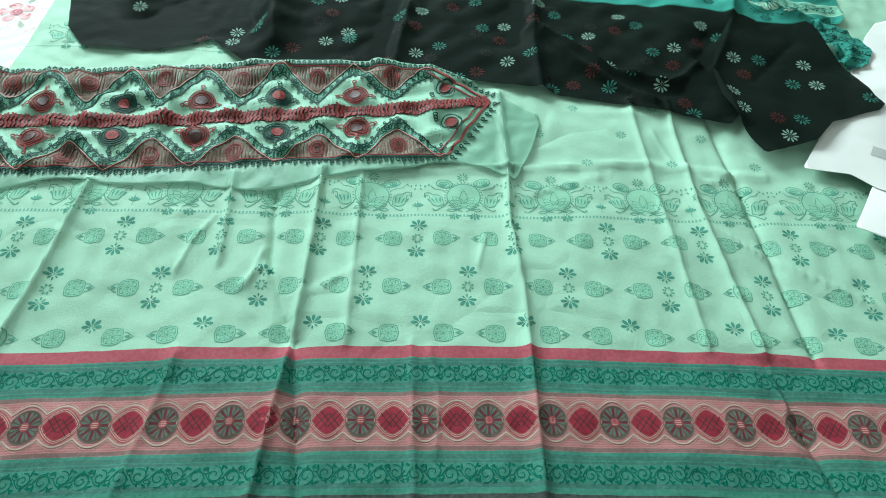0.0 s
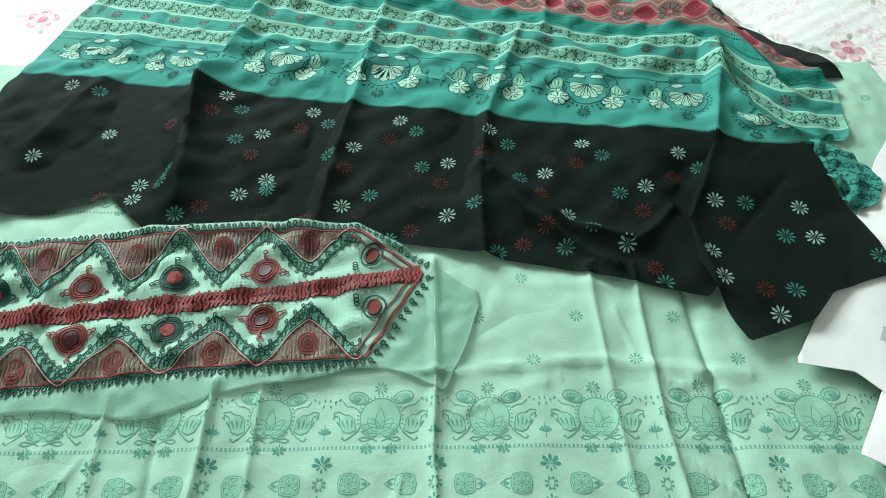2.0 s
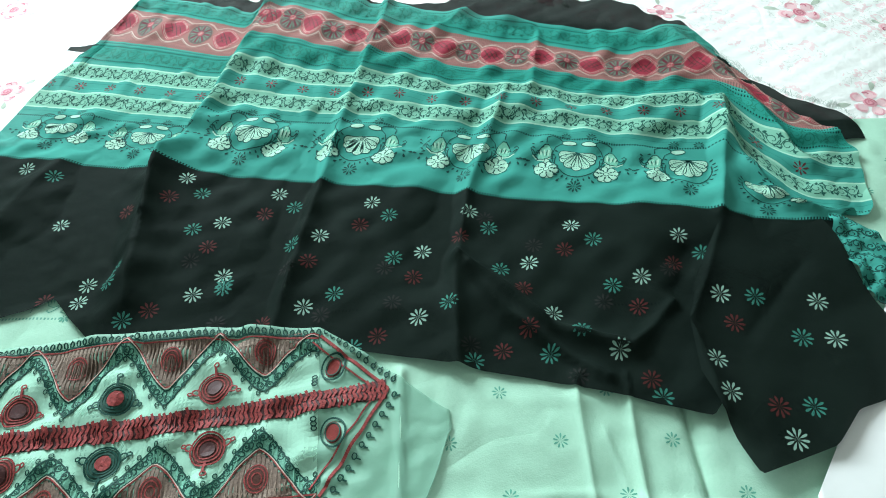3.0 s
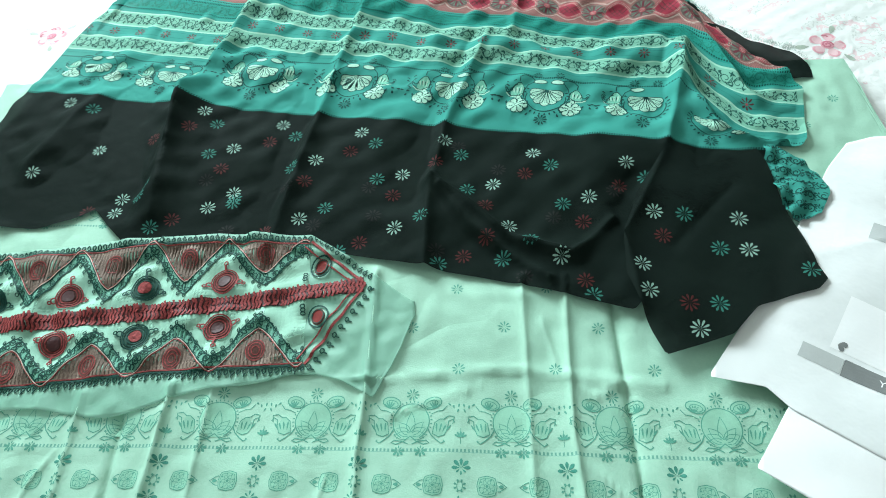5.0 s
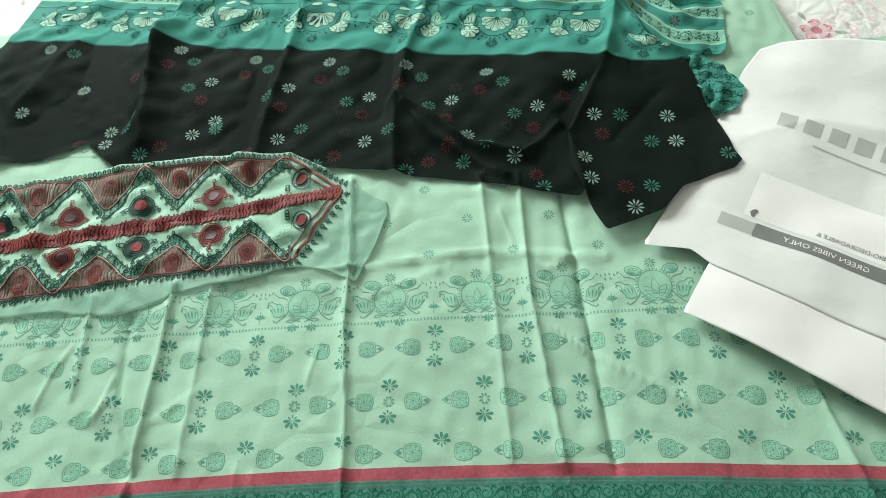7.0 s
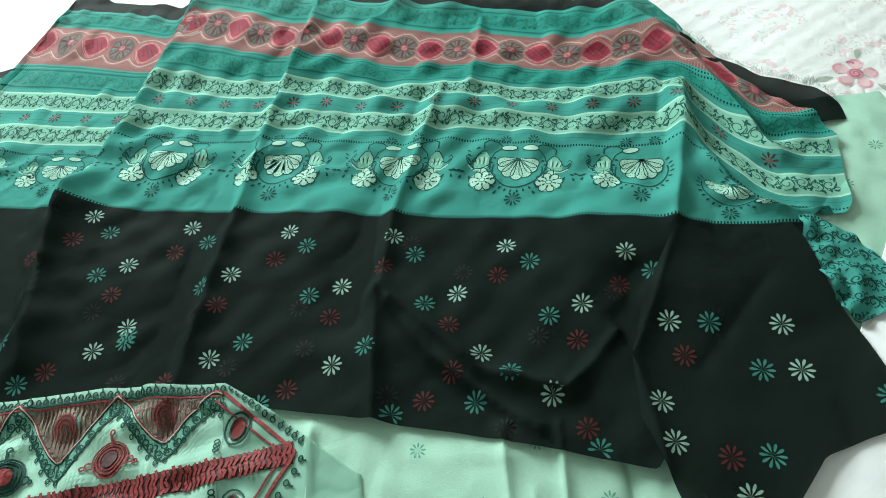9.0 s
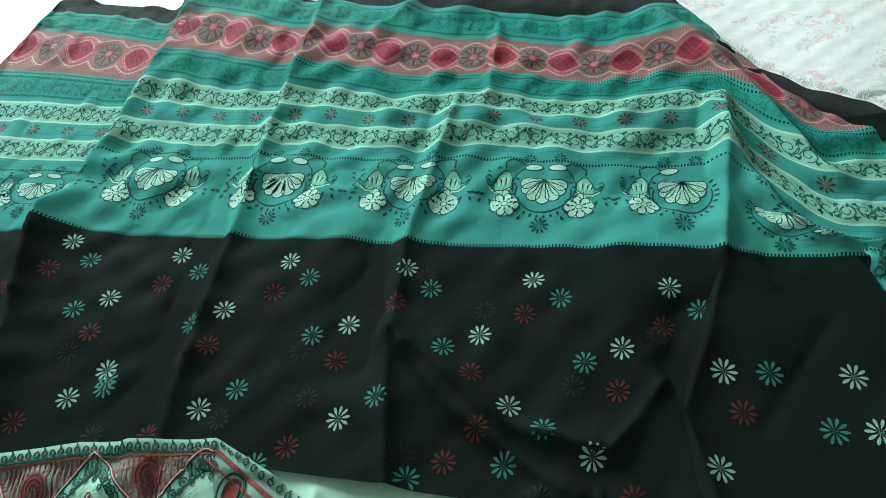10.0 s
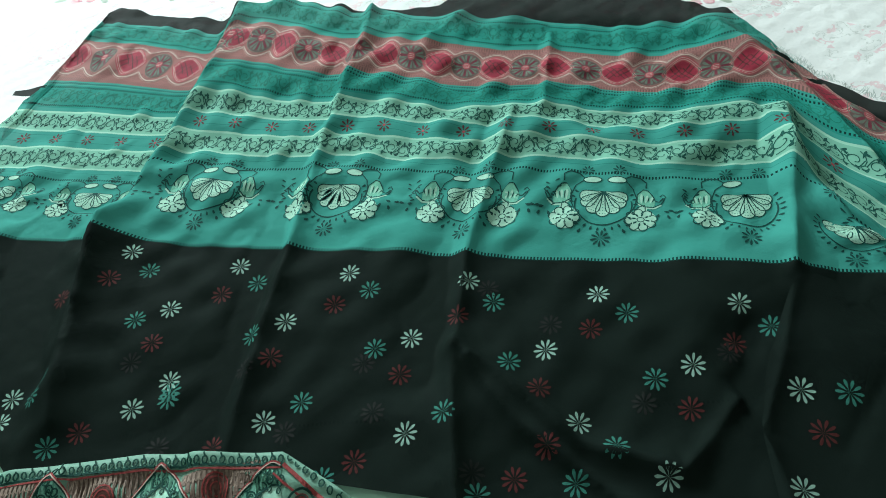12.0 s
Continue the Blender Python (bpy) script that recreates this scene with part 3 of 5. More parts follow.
crumple_cloth = Cloth(crumple_place)
crumple = crumple_cloth.sheet("crumpled_edge", M_DUPATTA, np.arange(0.566, 0.636, 0.0025),
                            lambda u: np.interp(u, [0.566, 0.58, 0.601, 0.626, 0.636], [0.58, 0.53, 0.498, 0.515, 0.545]),
                            lambda u: np.interp(u, [0.566, 0.585, 0.609, 0.628, 0.636], [0.62, 0.615, 0.594, 0.570, 0.556]), 0.0020, dupatta, 0)
crumple.data.uv_layers[0].data.foreach_set("uv", np.array([(d.uv[0], d.uv[1] - 0.505) for d in crumple.data.uv_layers[0].data]).ravel())

# ---- the embroidered organza neck piece ----


def organza_place(a, b):
    """a runs back from the embroidered point, b across it."""
    dx = a * 0.94
    y = 0.320 - 0.42 * dx + 0.16 * dx * dx
    z = 0.0115 + 0.0018 * wobble(a, b, 0.10, 51) + 0.0008 * wobble(a, b, 0.035, 52) + 0.002 * sstep(0.0, 0.1, b)
    stiff = sstep(0.0, 0.05, a) * (np.abs(b - 0.01) < 0.09)
    z = z + stiff * (0.0030 * wobble(a, b, 0.045, 53) + 0.003 * np.exp(-np.abs(np.sin(a * 24 + 3 * b)) / 0.12))
    z = z + 0.003 * np.exp(-np.abs(a - 0.30 + 0.5 * b) / 0.012) - 0.003 * np.exp(-np.abs(a - 0.18 + 0.2 * b) / 0.012)
    x, y = 0.136 - dx - 0.31 * b, y + 0.951 * b
    z = above_pale(x, y, z, 0.0015)
    # its far edge rests on the black edge of the dupatta
    rest = sstep(0.0, 0.012, y - dupatta_low(x) - base_line(x) + 0.016)
    return x, y, np.maximum(z, (dupatta_place(x, np.minimum(y - base_line(x), 0.0))[2] + 0.0018) * rest)


organza_cloth = Cloth(organza_place)
neck_piece = thing("embroidered_panel", "sheer green organza panel with red and green embroidery", "fabric")
organza_cloth.sheet("organza", M_ORGANZA, np.arange(-0.055, 0.72, 0.004), lambda a: -0.108 + 0.010 * np.sin(a * 17) + 0.004 * np.sin(a * 41) + np.interp(a, [-0.056, -0.052, -0.037, -0.009, 0.03, 0.08], [0.068, 0.066, 0.028, -0.028, -0.012, 0.0]), lambda a: np.interp(a, [-0.056, -0.05, 0.021, 0.064, 0.18, 0.3, 0.5, 0.72], [-0.034, -0.030, 0.042, 0.079, 0.101, 0.106, 0.100, 0.097]), 0.004, neck_piece, 0.0004)

# the black hem that shows from under the dupatta's far corners
for us, lo, hi in ((np.arange(0.45, 0.637, 0.004), ([0.45, 0.52, 0.60, 0.637], [0.86, 0.80, 0.755, 0.765]), ([0.45, 0.507, 0.555, 0.608, 0.631, 0.637], [0.925, 0.862, 0.832, 0.817, 0.792, 0.77])),
                   (np.arange(-0.50, -0.43, 0.004), ([-0.50, -0.43], [0.772, 0.772]), ([-0.50, -0.45, -0.43], [0.780, 0.800, 0.80]))):
    hem = Cloth(lambda u, v: (u, v, 0.0105 + 0.0015 * wobble(u, v, 0.05, 61)))
    ob = hem.sheet("hem", M_DUPATTA, us, lambda u: np.interp(u, *lo), lambda u: np.interp(u, *hi), 0.004, dupatta, 0)
    ob.data.uv_layers[0].data.foreach_set("uv", np.array([(d.uv[0], d.uv[1] - 2.0) for d in ob.data.uv_layers[0].data]).ravel())


# ---- prints ----
def daisy(ink, cx, cy, r, n=10, turn=0.0, w=0.12):
    hub = len(ink.verts)
    ink.verts.append((cx, cy))
    for i in range(n):
        a = turn + 2 * math.pi * i / n
        ink.petal(cx, cy, r * 0.30, r, r * w, a, hub)


def half_flower(ink, cx, cy, r, up):
    """Seven drops that open upwards (1) or downwards (-1)."""
    hub = len(ink.verts)
    ink.verts.append((cx, cy))
    for deg, far, w in ((90, 1.0, 0.19), (45, 1.1, 0.21), (135, 1.1, 0.21), (2, 1.05, 0.19), (178, 1.05, 0.19), (-42, 0.7, 0.10), (222, 0.7, 0.10)):
        ink.petal(cx, cy, r * 0.24, r * far, r * w, radians(deg) * up, hub)
    ink.oval(cx, cy - up * r * 0.55, r * 0.10, r * 0.22)


def flower_pair(cx, cy):
    ink = Ink()
    half_flower(ink, cx + 0.001, cy + 0.0163, 0.0088, 1)
    half_flower(ink, cx - 0.001, cy - 0.0155, 0.0088, -1)
    soft = Ink()
    for i in range(8):
        a = math.pi / 4 * i + 0.4
        soft.petal(cx, cy, 0.0032, 0.0062, 0.0010, a)
    soft.ring(cx, cy, 0.0028, 0.0045, 0.0006, n=10)
    return [(ink, M_GREEN_INK), (soft, M_SOFT_INK)]


def medallion(cx, cy, way):
    fill, ink = Ink(), Ink()
    pts = []
    for i in range(24):
        a = 2 * math.pi * i / 24
        r = 0.0092 / max(abs(math.cos(a)) ** 3 + abs(math.sin(a)) ** 3, 0.1) ** (1 / 3) * (1 + 0.035 * math.cos(8 * a))
        pts.append((cx + r * math.cos(a), cy + r * math.sin(a) * 0.98))
    fill.blob([(cx + (x - cx) * 0.95, cy + (y - cy) * 0.95) for x, y in pts])
    ink.stroke(pts, 0.0007, True)
    ink.stroke([(cx + (x - cx) * 0.8, cy + (y - cy) * 0.8) for x, y in pts], 0.0005, True)
    for i in range(8):
        a = math.pi / 4 * i + 0.2
        ink.petal(cx, cy, 0.0058, 0.0076, 0.0008, a)
    for i in range(6):
        a = math.pi / 3 * i
        ink.ring(cx + 0.004 * math.cos(a), cy + 0.004 * math.sin(a), 0.0020, 0.0016, 0.00045, n=7, turn=a)
    ink.oval(cx, cy, 0.0014, 0.0014, n=6)
    tip = cx + way * 0.0185
    ink.stroke([(cx + way * 0.0098, cy + 0.0045), (cx + way * 0.0125, cy + 0.0040), (tip, cy), (cx + way * 0.0125, cy - 0.0040), (cx + way * 0.0098, cy - 0.0045)], 0.0008)
    ink.petal(cx + way * 0.010, cy, 0.0008, 0.0058, 0.0017, 0 if way > 0 else math.pi)
    return [(fill, M_WASH_INK), (ink, M_SOFT_INK)]


def lotus(cx, cy):
    """A lotus in a beaded round, with curled stems and a paisley on each side."""
    fill, ink = Ink(), Ink()
    fill.oval(cx, cy, 0.0185, 0.0185, n=20)
    ink.ring(cx, cy, 0.0185, 0.0185, 0.0011, radians(-60), radians(240), 30)
    for i in range(26):
        a = radians(-50 + 280 * i / 25)
        ink.petal(cx, cy, 0.0195, 0.0218, 0.0007, a)
    for deg in (-2, 24, 46, 90, 134, 156, 182):
        a = radians(deg)
        c, s = math.cos(a), math.sin(a)
        long, wide = 0.0235 - 0.0075 * abs(math.cos(a)), 0.0044
        drop = [(k * long, wide * math.sin(math.pi * k ** 0.8)) for k in (0.1, 0.3, 0.5, 0.7, 0.88, 1.0)]
        drop = drop + [(x, -y) for x, y in drop[-2::-1]]
        ink.stroke([(cx + x * c - y * s, cy - 0.0135 + x * s + y * c) for x, y in drop], 0.0007)
    for side in (-1, 1):
        ink.stroke([(cx + side * x, cy + y) for x, y in ((0.0, -0.0145), (0.006, -0.0195), (0.014, -0.0225), (0.019, -0.021), (0.016, -0.0185), (0.008, -0.0195), (0.002, -0.0225))], 0.0010)
        ink.stroke([(cx + side * x, cy + y) for x, y in ((0.017, -0.006), (0.0205, -0.013), (0.026, -0.018), (0.031, -0.0215), (0.0345, -0.0195), (0.033, -0.0185))], 0.0011)
        # paisley
        leaf = [(0.022, -0.012), (0.028, -0.015), (0.034, -0.013), (0.037, -0.006), (0.038, 0.001), (0.042, 0.003), (0.044, 0.000), (0.042, -0.0015), (0.0435, 0.0055), (0.038, 0.0065), (0.033, 0.003), (0.029, 0.003), (0.024, -0.001)]
        ink.stroke([(cx + side * x, cy + y) for x, y in leaf], 0.0009, True)
        fill.blob([(cx + side * x, cy + y) for x, y in leaf[:4] + leaf[10:]])
        for k in range(4):
            ink.petal(cx + side * (0.026 + 0.003 * k), cy - 0.010, 0.0, 0.009, 0.0009, radians(90 - side * 12 * k))
        # fan-shaped carnation
        ink.ring(cx + side * 0.021, cy + 0.0195, 0.0095, 0.0060, 0.0010, n=14, turn=side * 0.25)
        ink.ring(cx + side * 0.0205, cy + 0.0185, 0.0062, 0.0036, 0.0008, n=12, turn=side * 0.25)
        fill.oval(cx + side * 0.021, cy + 0.0195, 0.0092, 0.0057, side * 0.25)
        for k in range(5):
            ink.petal(cx + side * 0.023, cy + 0.0135, 0.0, 0.008, 0.0008, radians(90 + side * (k * 22 - 50)))
        ink.stroke([(cx + side * x, cy + y) for x, y in ((0.020, 0.008), (0.026, 0.011), (0.032, 0.012), (0.036, 0.017))], 0.0008)
        # leaves between the rounds
        for x, y, deg in ((0.043, 0.014, 100), (0.046, 0.010, 60), (0.040, 0.017, 140), (0.0475, 0.0155, 80)):
            ink.petal(cx + side * x, cy + y, 0.0, 0.0038, 0.0009, radians(deg if side > 0 else 180 - deg))
        half_flower(ink, cx + side * 0.011, cy - 0.0285, 0.0062, -1)
    for k in range(5):
        ink.petal(cx + 0.0503, cy - 0.016, 0.001, 0.007, 0.0011, radians(30 + 30 * k))
    ink.stroke([(cx + 0.0503, cy - 0.022), (cx + 0.0503, cy - 0.006)], 0.0006)
    daisy(ink, cx, cy + 0.0285, 0.0068, 9)
    return [(fill, M_WASH_INK), (ink, M_SOFT_INK)]


def scallop(ink, cx, cy, half, h):
    """A cream line that swells over a motif and dips at both its ends."""
    for side in (-1, 1):
        for rise, width in ((0.0, 0.0013), (0.0022, 0.0004)):
            ink.stroke([(cx + half * t / 6, cy + side * (h * (0.74 + 0.54 * math.cos(math.pi * t / 12)) + rise)) for t in range(-6, 7)], width)


def diamond(cx, cy, w, h, half):
    """A crimson lozenge with pointed ends and a lattice, rimmed in rose and cream."""
    cream, rose, red, lattice = Ink(), Ink(), Ink(), Ink()

    def lens(k, n=8):
        top = [(t / n, (1 - abs(t / n) ** 1.6) ** 0.92) for t in range(n, -n - 1, -1)]
        return [(cx + k * w * x, cy + k * h * y) for x, y in top] + [(cx - k * w * x, cy - k * h * y) for x, y in top[1:-1]]

    scallop(cream, cx, cy, half, h)
    rose.blob(lens(1.16))
    cream.stroke(lens(1.06), 0.0005, True)
    cream.stroke(lens(0.95), 0.0005, True)
    red.blob(lens(0.84))
    for sl in (-1, 1):
        for k in (-0.36, 0.0, 0.36):
            reach = 0.62 - abs(k) * 0.55
            lattice.stroke([(cx + w * (k - reach * 0.75), cy - h * sl * reach), (cx + w * (k + reach * 0.75), cy + h * sl * reach)], w * 0.06)
    return [(rose, M_ROSE), (cream, M_CREAM), (red, M_CRIMSON), (lattice, M_PLUM)]


def rosette(cx, cy, w, h, half):
    """A dark round with pairs of sage leaves, wine-red spokes and a rose centre."""
    cream, dark, sage, rose, wine = Ink(), Ink(), Ink(), Ink(), Ink()
    k = h / w
    scallop(cream, cx, cy, half, h)
    dark.oval(cx, cy, w, h, n=24)
    for i in range(8):
        a = 2 * math.pi * (i + 0.5) / 8
        for b in (-0.16, 0.16):
            far = 0.90 * w
            sage.blob([(cx + r * far * math.cos(a + b * q), cy + k * r * far * math.sin(a + b * q)) for r, q in ((0.36, 0.4), (0.78, 1.75), (0.98, 1.5), (0.98, 0.7), (0.80, 0.3))])
        a = 2 * math.pi * i / 8
        wine.blob([(cx + r * w * math.cos(a + q), cy + k * r * w * math.sin(a + q)) for r, q in ((0.30, -0.10), (0.72, -0.15), (0.88, 0.0), (0.72, 0.15), (0.30, 0.10))])
    rose.oval(cx, cy, w * 0.27, h * 0.27, n=10)
    for j in (-1, 0, 1):
        cream.stroke([(cx - w * 0.18, cy + j * h * 0.12), (cx + w * 0.18, cy + j * h * 0.12)], 0.0006)
    sage.ring(cx, cy, w * 1.0, h * 1.0, 0.0007, n=24)
    return [(dark, M_SHADE_INK), (wine, M_WINE), (sage, M_SAGE), (rose, M_ROSE), (cream, M_CREAM)]


def scroll_band(ink, u0, u1, v, h, period, width, leaves=True, seed=1):
    """A running vine along the cloth: uneven curls up and down, with commas and small leaves between."""
    r = random.Random(seed)
    for i in range(int((u1 - u0) / period)):
        x = u0 + (i + 0.5) * period + r.uniform(-0.06, 0.06) * period
        up = 1 if i % 2 else -1
        ink.spiral(x, v - up * h * 0.06, h * r.uniform(0.36, 0.44), width, radians(-90 * up + r.uniform(-25, 25)), up, r.uniform(1.2, 1.55), 16)
        ink.stroke([(x - period * 0.5 + t * period / 6, v + up * h * 0.46 * math.sin(math.pi * t / 6) - up * 0.14 * h) for t in range(7)], width)
        for dx, dy, long, deg in ((0.36, -0.20, 0.34, -70), (-0.36, -0.16, 0.30, -110), (0.02, 0.16, 0.28, 80), (0.26, 0.30, 0.26, 20), (-0.28, 0.32, 0.26, 160)):
            if leaves or r.random() < 0.8:
                ink.petal(x + period * dx, v + up * h * dy, 0, h * long, h * 0.055, radians(up * (deg + r.uniform(-20, 20))))
        ink.ring(x + period * 0.5, v + up * h * 0.20, h * 0.13, h * 0.10, width * 0.8, n=7)


def shell(cx, cy, s=1.0, sides=(-1, 1)):
    """A white fan of petals in a dark round, with buds, curled stems, paisleys and clustered blossoms."""
    white, ink, mint, dots = Ink(), Ink(), Ink(), Ink()
    R = 0.0240 * s
    ink.ring(cx, cy - 0.004 * s, R, R * 0.92, 0.0014, radians(165), radians(375), n=24)
    for i in range(20):
        a = radians(150 + 240 * i / 19)
        ink.petal(cx, cy - 0.004 * s, R * 1.04, R * 1.20, 0.0012, a)
    for deg, long in ((203, 0.0215), (337, 0.0215), (223, 0.0240), (317, 0.0240), (246, 0.0265), (294, 0.0265), (270, 0.0280)):
        a = radians(deg)
        c, q = math.cos(a), math.sin(a)
        drop = [(k * long * s, s * w) for k, w in ((0.02, 0.0003), (0.3, 0.0021), (0.5, 0.0040), (0.68, 0.0055), (0.82, 0.0058), (0.93, 0.0043), (0.985, 0.0020), (1.0, 0.0))]
        drop = drop + [(x, -y) for x, y in drop[-2::-1]]
        pts = [(cx + x * c - y * q, cy + 0.011 * s + x * q + y * c) for x, y in drop]
        white.blob(pts)
        ink.stroke(pts, 0.0009 * s, True)
        for k in (0.4, 0.52, 0.64, 0.76, 0.88):
            for b in (-0.0022, 0.0, 0.0022):
                if abs(b) < 0.001 or k > 0.6:
                    dots.oval(cx + k * long * s * c - b * s * q, cy + 0.011 * s + k * long * s * q + b * s * c, 0.00055, 0.00055, n=5)
    for side in sides:
        # bud and stem
        bx, by = cx + side * 0.0105 * s, cy + 0.0235 * s
        white.oval(bx, by, 0.0078 * s, 0.0034 * s, side * -0.12, 14)
        ink.ring(bx, by, 0.0080 * s, 0.0037 * s, 0.0011, n=16, turn=side * -0.12)
        ink.stroke([(cx + side * x * s, cy + y * s) for x, y in ((0.017, 0.025), (0.022, 0.029), (0.030, 0.030), (0.0355, 0.026), (0.035, 0.019))], 0.0014)
        ink.stroke([(cx + side * x * s, cy + y * s) for x, y in ((0.0175, 0.0225), (0.0245, 0.016), (0.0275, 0.006), (0.0265, -0.004), (0.022, -0.014))], 0.0011)
        # paisley
        leaf = [(0.033, 0.017), (0.028, 0.010), (0.028, 0.001), (0.034, -0.004), (0.042, -0.004), (0.048, 0.001), (0.0505, 0.006), (0.049, 0.0075), (0.046, 0.003), (0.043, 0.004), (0.041, 0.010), (0.037, 0.016)]
        leaf = [(cx + side * x * s, cy + y * s) for x, y in leaf]
        ink.stroke(leaf, 0.0012, True)
        mint.blob([leaf[i] for i in (0, 1, 2, 3, 4, 9, 10, 11)])
        for k in range(3):
            white.petal(cx + side * (0.0315 + 0.0036 * k) * s, cy + (0.000 + 0.0006 * k) * s, 0, (0.012 - 0.002 * k) * s, 0.0012 * s, radians(90 - side * 8 * k))
            ink.petal(cx + side * (0.0333 + 0.0036 * k) * s, cy + (0.001 + 0.0006 * k) * s, 0, (0.009 - 0.002 * k) * s, 0.0006 * s, radians(90 - side * 8 * k))
        ink.stroke([(cx + side * x * s, cy + y * s) for x, y in ((0.046, 0.003), (0.0515, 0.0085), (0.0490, 0.0120), (0.0465, 0.0095))], 0.0010)
        white.stroke([(cx + side * x * s, cy + y * s) for x, y in ((0.029, -0.001), (0.034, -0.0055), (0.042, -0.0055), (0.048, -0.0005))], 0.0016 * s)
        # clustered blossom
        ox, oy = cx + side * 0.0315 * s, cy - 0.0195 * s
        white.oval(ox, oy, 0.0126 * s, 0.0112 * s, side * 0.4, 16)
        for k in range(8):
            a = 0.785 * k + side
            ink.ring(ox + 0.0092 * s * math.cos(a), oy + 0.0080 * s * math.sin(a), 0.0044 * s, 0.0036 * s, 0.0010, -1.9, 1.9, 9, a)
            ink.petal(ox, oy, 0.0035 * s, 0.0075 * s, 0.0009 * s, a + 0.4)
        ink.ring(ox, oy, 0.0030 * s, 0.0026 * s, 0.0009, n=8)
        white.petal(ox - side * 0.003 * s, oy + 0.006 * s, 0, 0.012 * s, 0.0036 * s, radians(90 - side * 35))
        ink.stroke([(ox + side * x * s, oy + y * s) for x, y in ((-0.006, 0.008), (-0.003, 0.014), (0.003, 0.0175), (0.0035, 0.011), (0.000, 0.007))], 0.0010)
        # leaves
        for x, y, deg in ((0.050, -0.008, -20), (0.053, -0.013, -70), (0.046, -0.012, -110), (0.0575, -0.009, 10), (0.017, -0.030, -60), (0.019, -0.026, 0)):
            ink.petal(cx + side * x * s, cy + y * s, 0, 0.0046 * s, 0.0013 * s, radians(deg if side > 0 else 180 - deg))
    half = 0.0095
    daisy(ink, cx, cy - 0.040 * s, half, 10, 0.2, 0.12)
    for dx in (-0.015, 0.012):
        daisy(ink, cx + dx * s, cy + 0.0345 * s, 0.0068, 9, 0.1, 0.12)
    for k in range(9):
        ink.petal(cx + 0.0715 * s + 0.004 * math.sin(k * 2.4), cy + (0.006 + 0.0030 * (k - 4)) * s, 0.0, 0.0052, 0.0010, radians(90 + (60 if k % 2 else -60)))
    return [(mint, M_MINT_WASH), (white, M_LIGHT_INK), (ink, M_DARK_INK), (dots, M_SCROLL_INK)]


M_WASH_INK = plain("faint_green_wash", (0.300, 0.555, 0.408), vary=0.1, scale=90)
M_VINE_INK = plain("vine_green_print_ink", (0.016, 0.085, 0.066), vary=0.35, scale=200)
M_FAINT_SCROLL = plain("faint_teal_print_ink", (0.009, 0.142, 0.098), vary=0.3, scale=120)
M_SHADE_INK = plain("maroon_grey_print_ink", (0.12, 0.075, 0.068), vary=0.25, scale=150)
M_MINT_WASH = plain("mint_wash_ink", (0.16, 0.42, 0.30), vary=0.3, scale=260)
M_SCROLL_INK = plain("deep_teal_print_ink", (0.014, 0.15, 0.11), vary=0.3, scale=120)

# prints of the pale cotton
PERIOD = 0.1007
for row, v in enumerate((0.0627, 0.0022, -0.0585)):
    for i in range(-5, 9):
        u = 0.1142 + PERIOD * (i + 0.5 * (row % 2))
        if row < 2:
            layers("printed_motif", flower_pair(u, v), pale, pale_fabric)
        else:
            ink = Ink()
            half_flower(ink, u + 0.004, v + 0.0185, 0.0088, 1)
            ink.lay("printed_flower", M_GREEN_INK, pale, pale_fabric)
        for way in (-1, 1):
            if row < 2:
                layers("printed_medallion", medallion(u + way * 0.0258, v, way), pale, pale_fabric)
            else:
                layers("printed_medallion", medallion(u + way * 0.0258, v + 0.0075, way), pale, pale_fabric)
for i in range(-5, 8):
    layers("printed_lotus", lotus(0.1645 + PERIOD * i, 0.1235), pale, pale_fabric)
    if i < -2 or i > 4:
        layers("printed_lotus", lotus(0.1645 + PERIOD * i, 0.404), pale, pale_fabric)
for row in range(9):
    for i in range(-5, 8):
        ink = Ink()
        daisy(ink, 0.3117 + PERIOD * (i + 0.5 * (row % 2)) - 0.002 * row, 0.181 + 0.0485 * row, 0.0072, 9, 0.1, 0.12)
        if 0.181 + 0.0485 * row < 0.34 or i > 2:
            ink.lay("printed_daisy", M_SOFT_INK, pale, pale_fabric)
for i in range(-10, 18):
    u = 0.0957 + 0.0547 * i
    layers("printed_diamond", diamond(u, -0.1365, 0.0152, 0.0140, 0.01367), pale, pale_fabric)
    layers("printed_rosette", rosette(u + 0.02735, -0.1365, 0.0130, 0.0146, 0.01367), pale, pale_fabric)
for v in (-0.0925, -0.1815):
    ink = Ink()
    scroll_band(ink, -0.40, 0.99, v, 0.017, 0.0145, 0.0009, True, 3)
    tagged(ink.lay("printed_scroll", M_FAINT_SCROLL, pale, pale_fabric), kind="stuff")

# prints of the dupatta
INKS = {"white": plain("grey_mint_print_ink", (0.24, 0.375, 0.31), vary=0.3, scale=300), "teal": plain("dull_teal_print_ink", (0.04, 0.165, 0.13), vary=0.4, scale=300),
        "red": plain("dull_rust_print_ink", (0.066, 0.015, 0.014), vary=0.4, scale=300), "faint": plain("veiled_print_ink", (0.0125, 0.0135, 0.012), vary=0.5, scale=200)}


def scarf_daisy(cloth, x, y, colour, r=0.0102, turn=0.0):
    ink = Ink()
    v = y if cloth is corner_cloth else y - base_line(x) - 0.006
    daisy(ink, x, v, r, 10, turn, 0.12)
    ink.lay("printed_daisy", INKS[colour], cloth, dupatta)


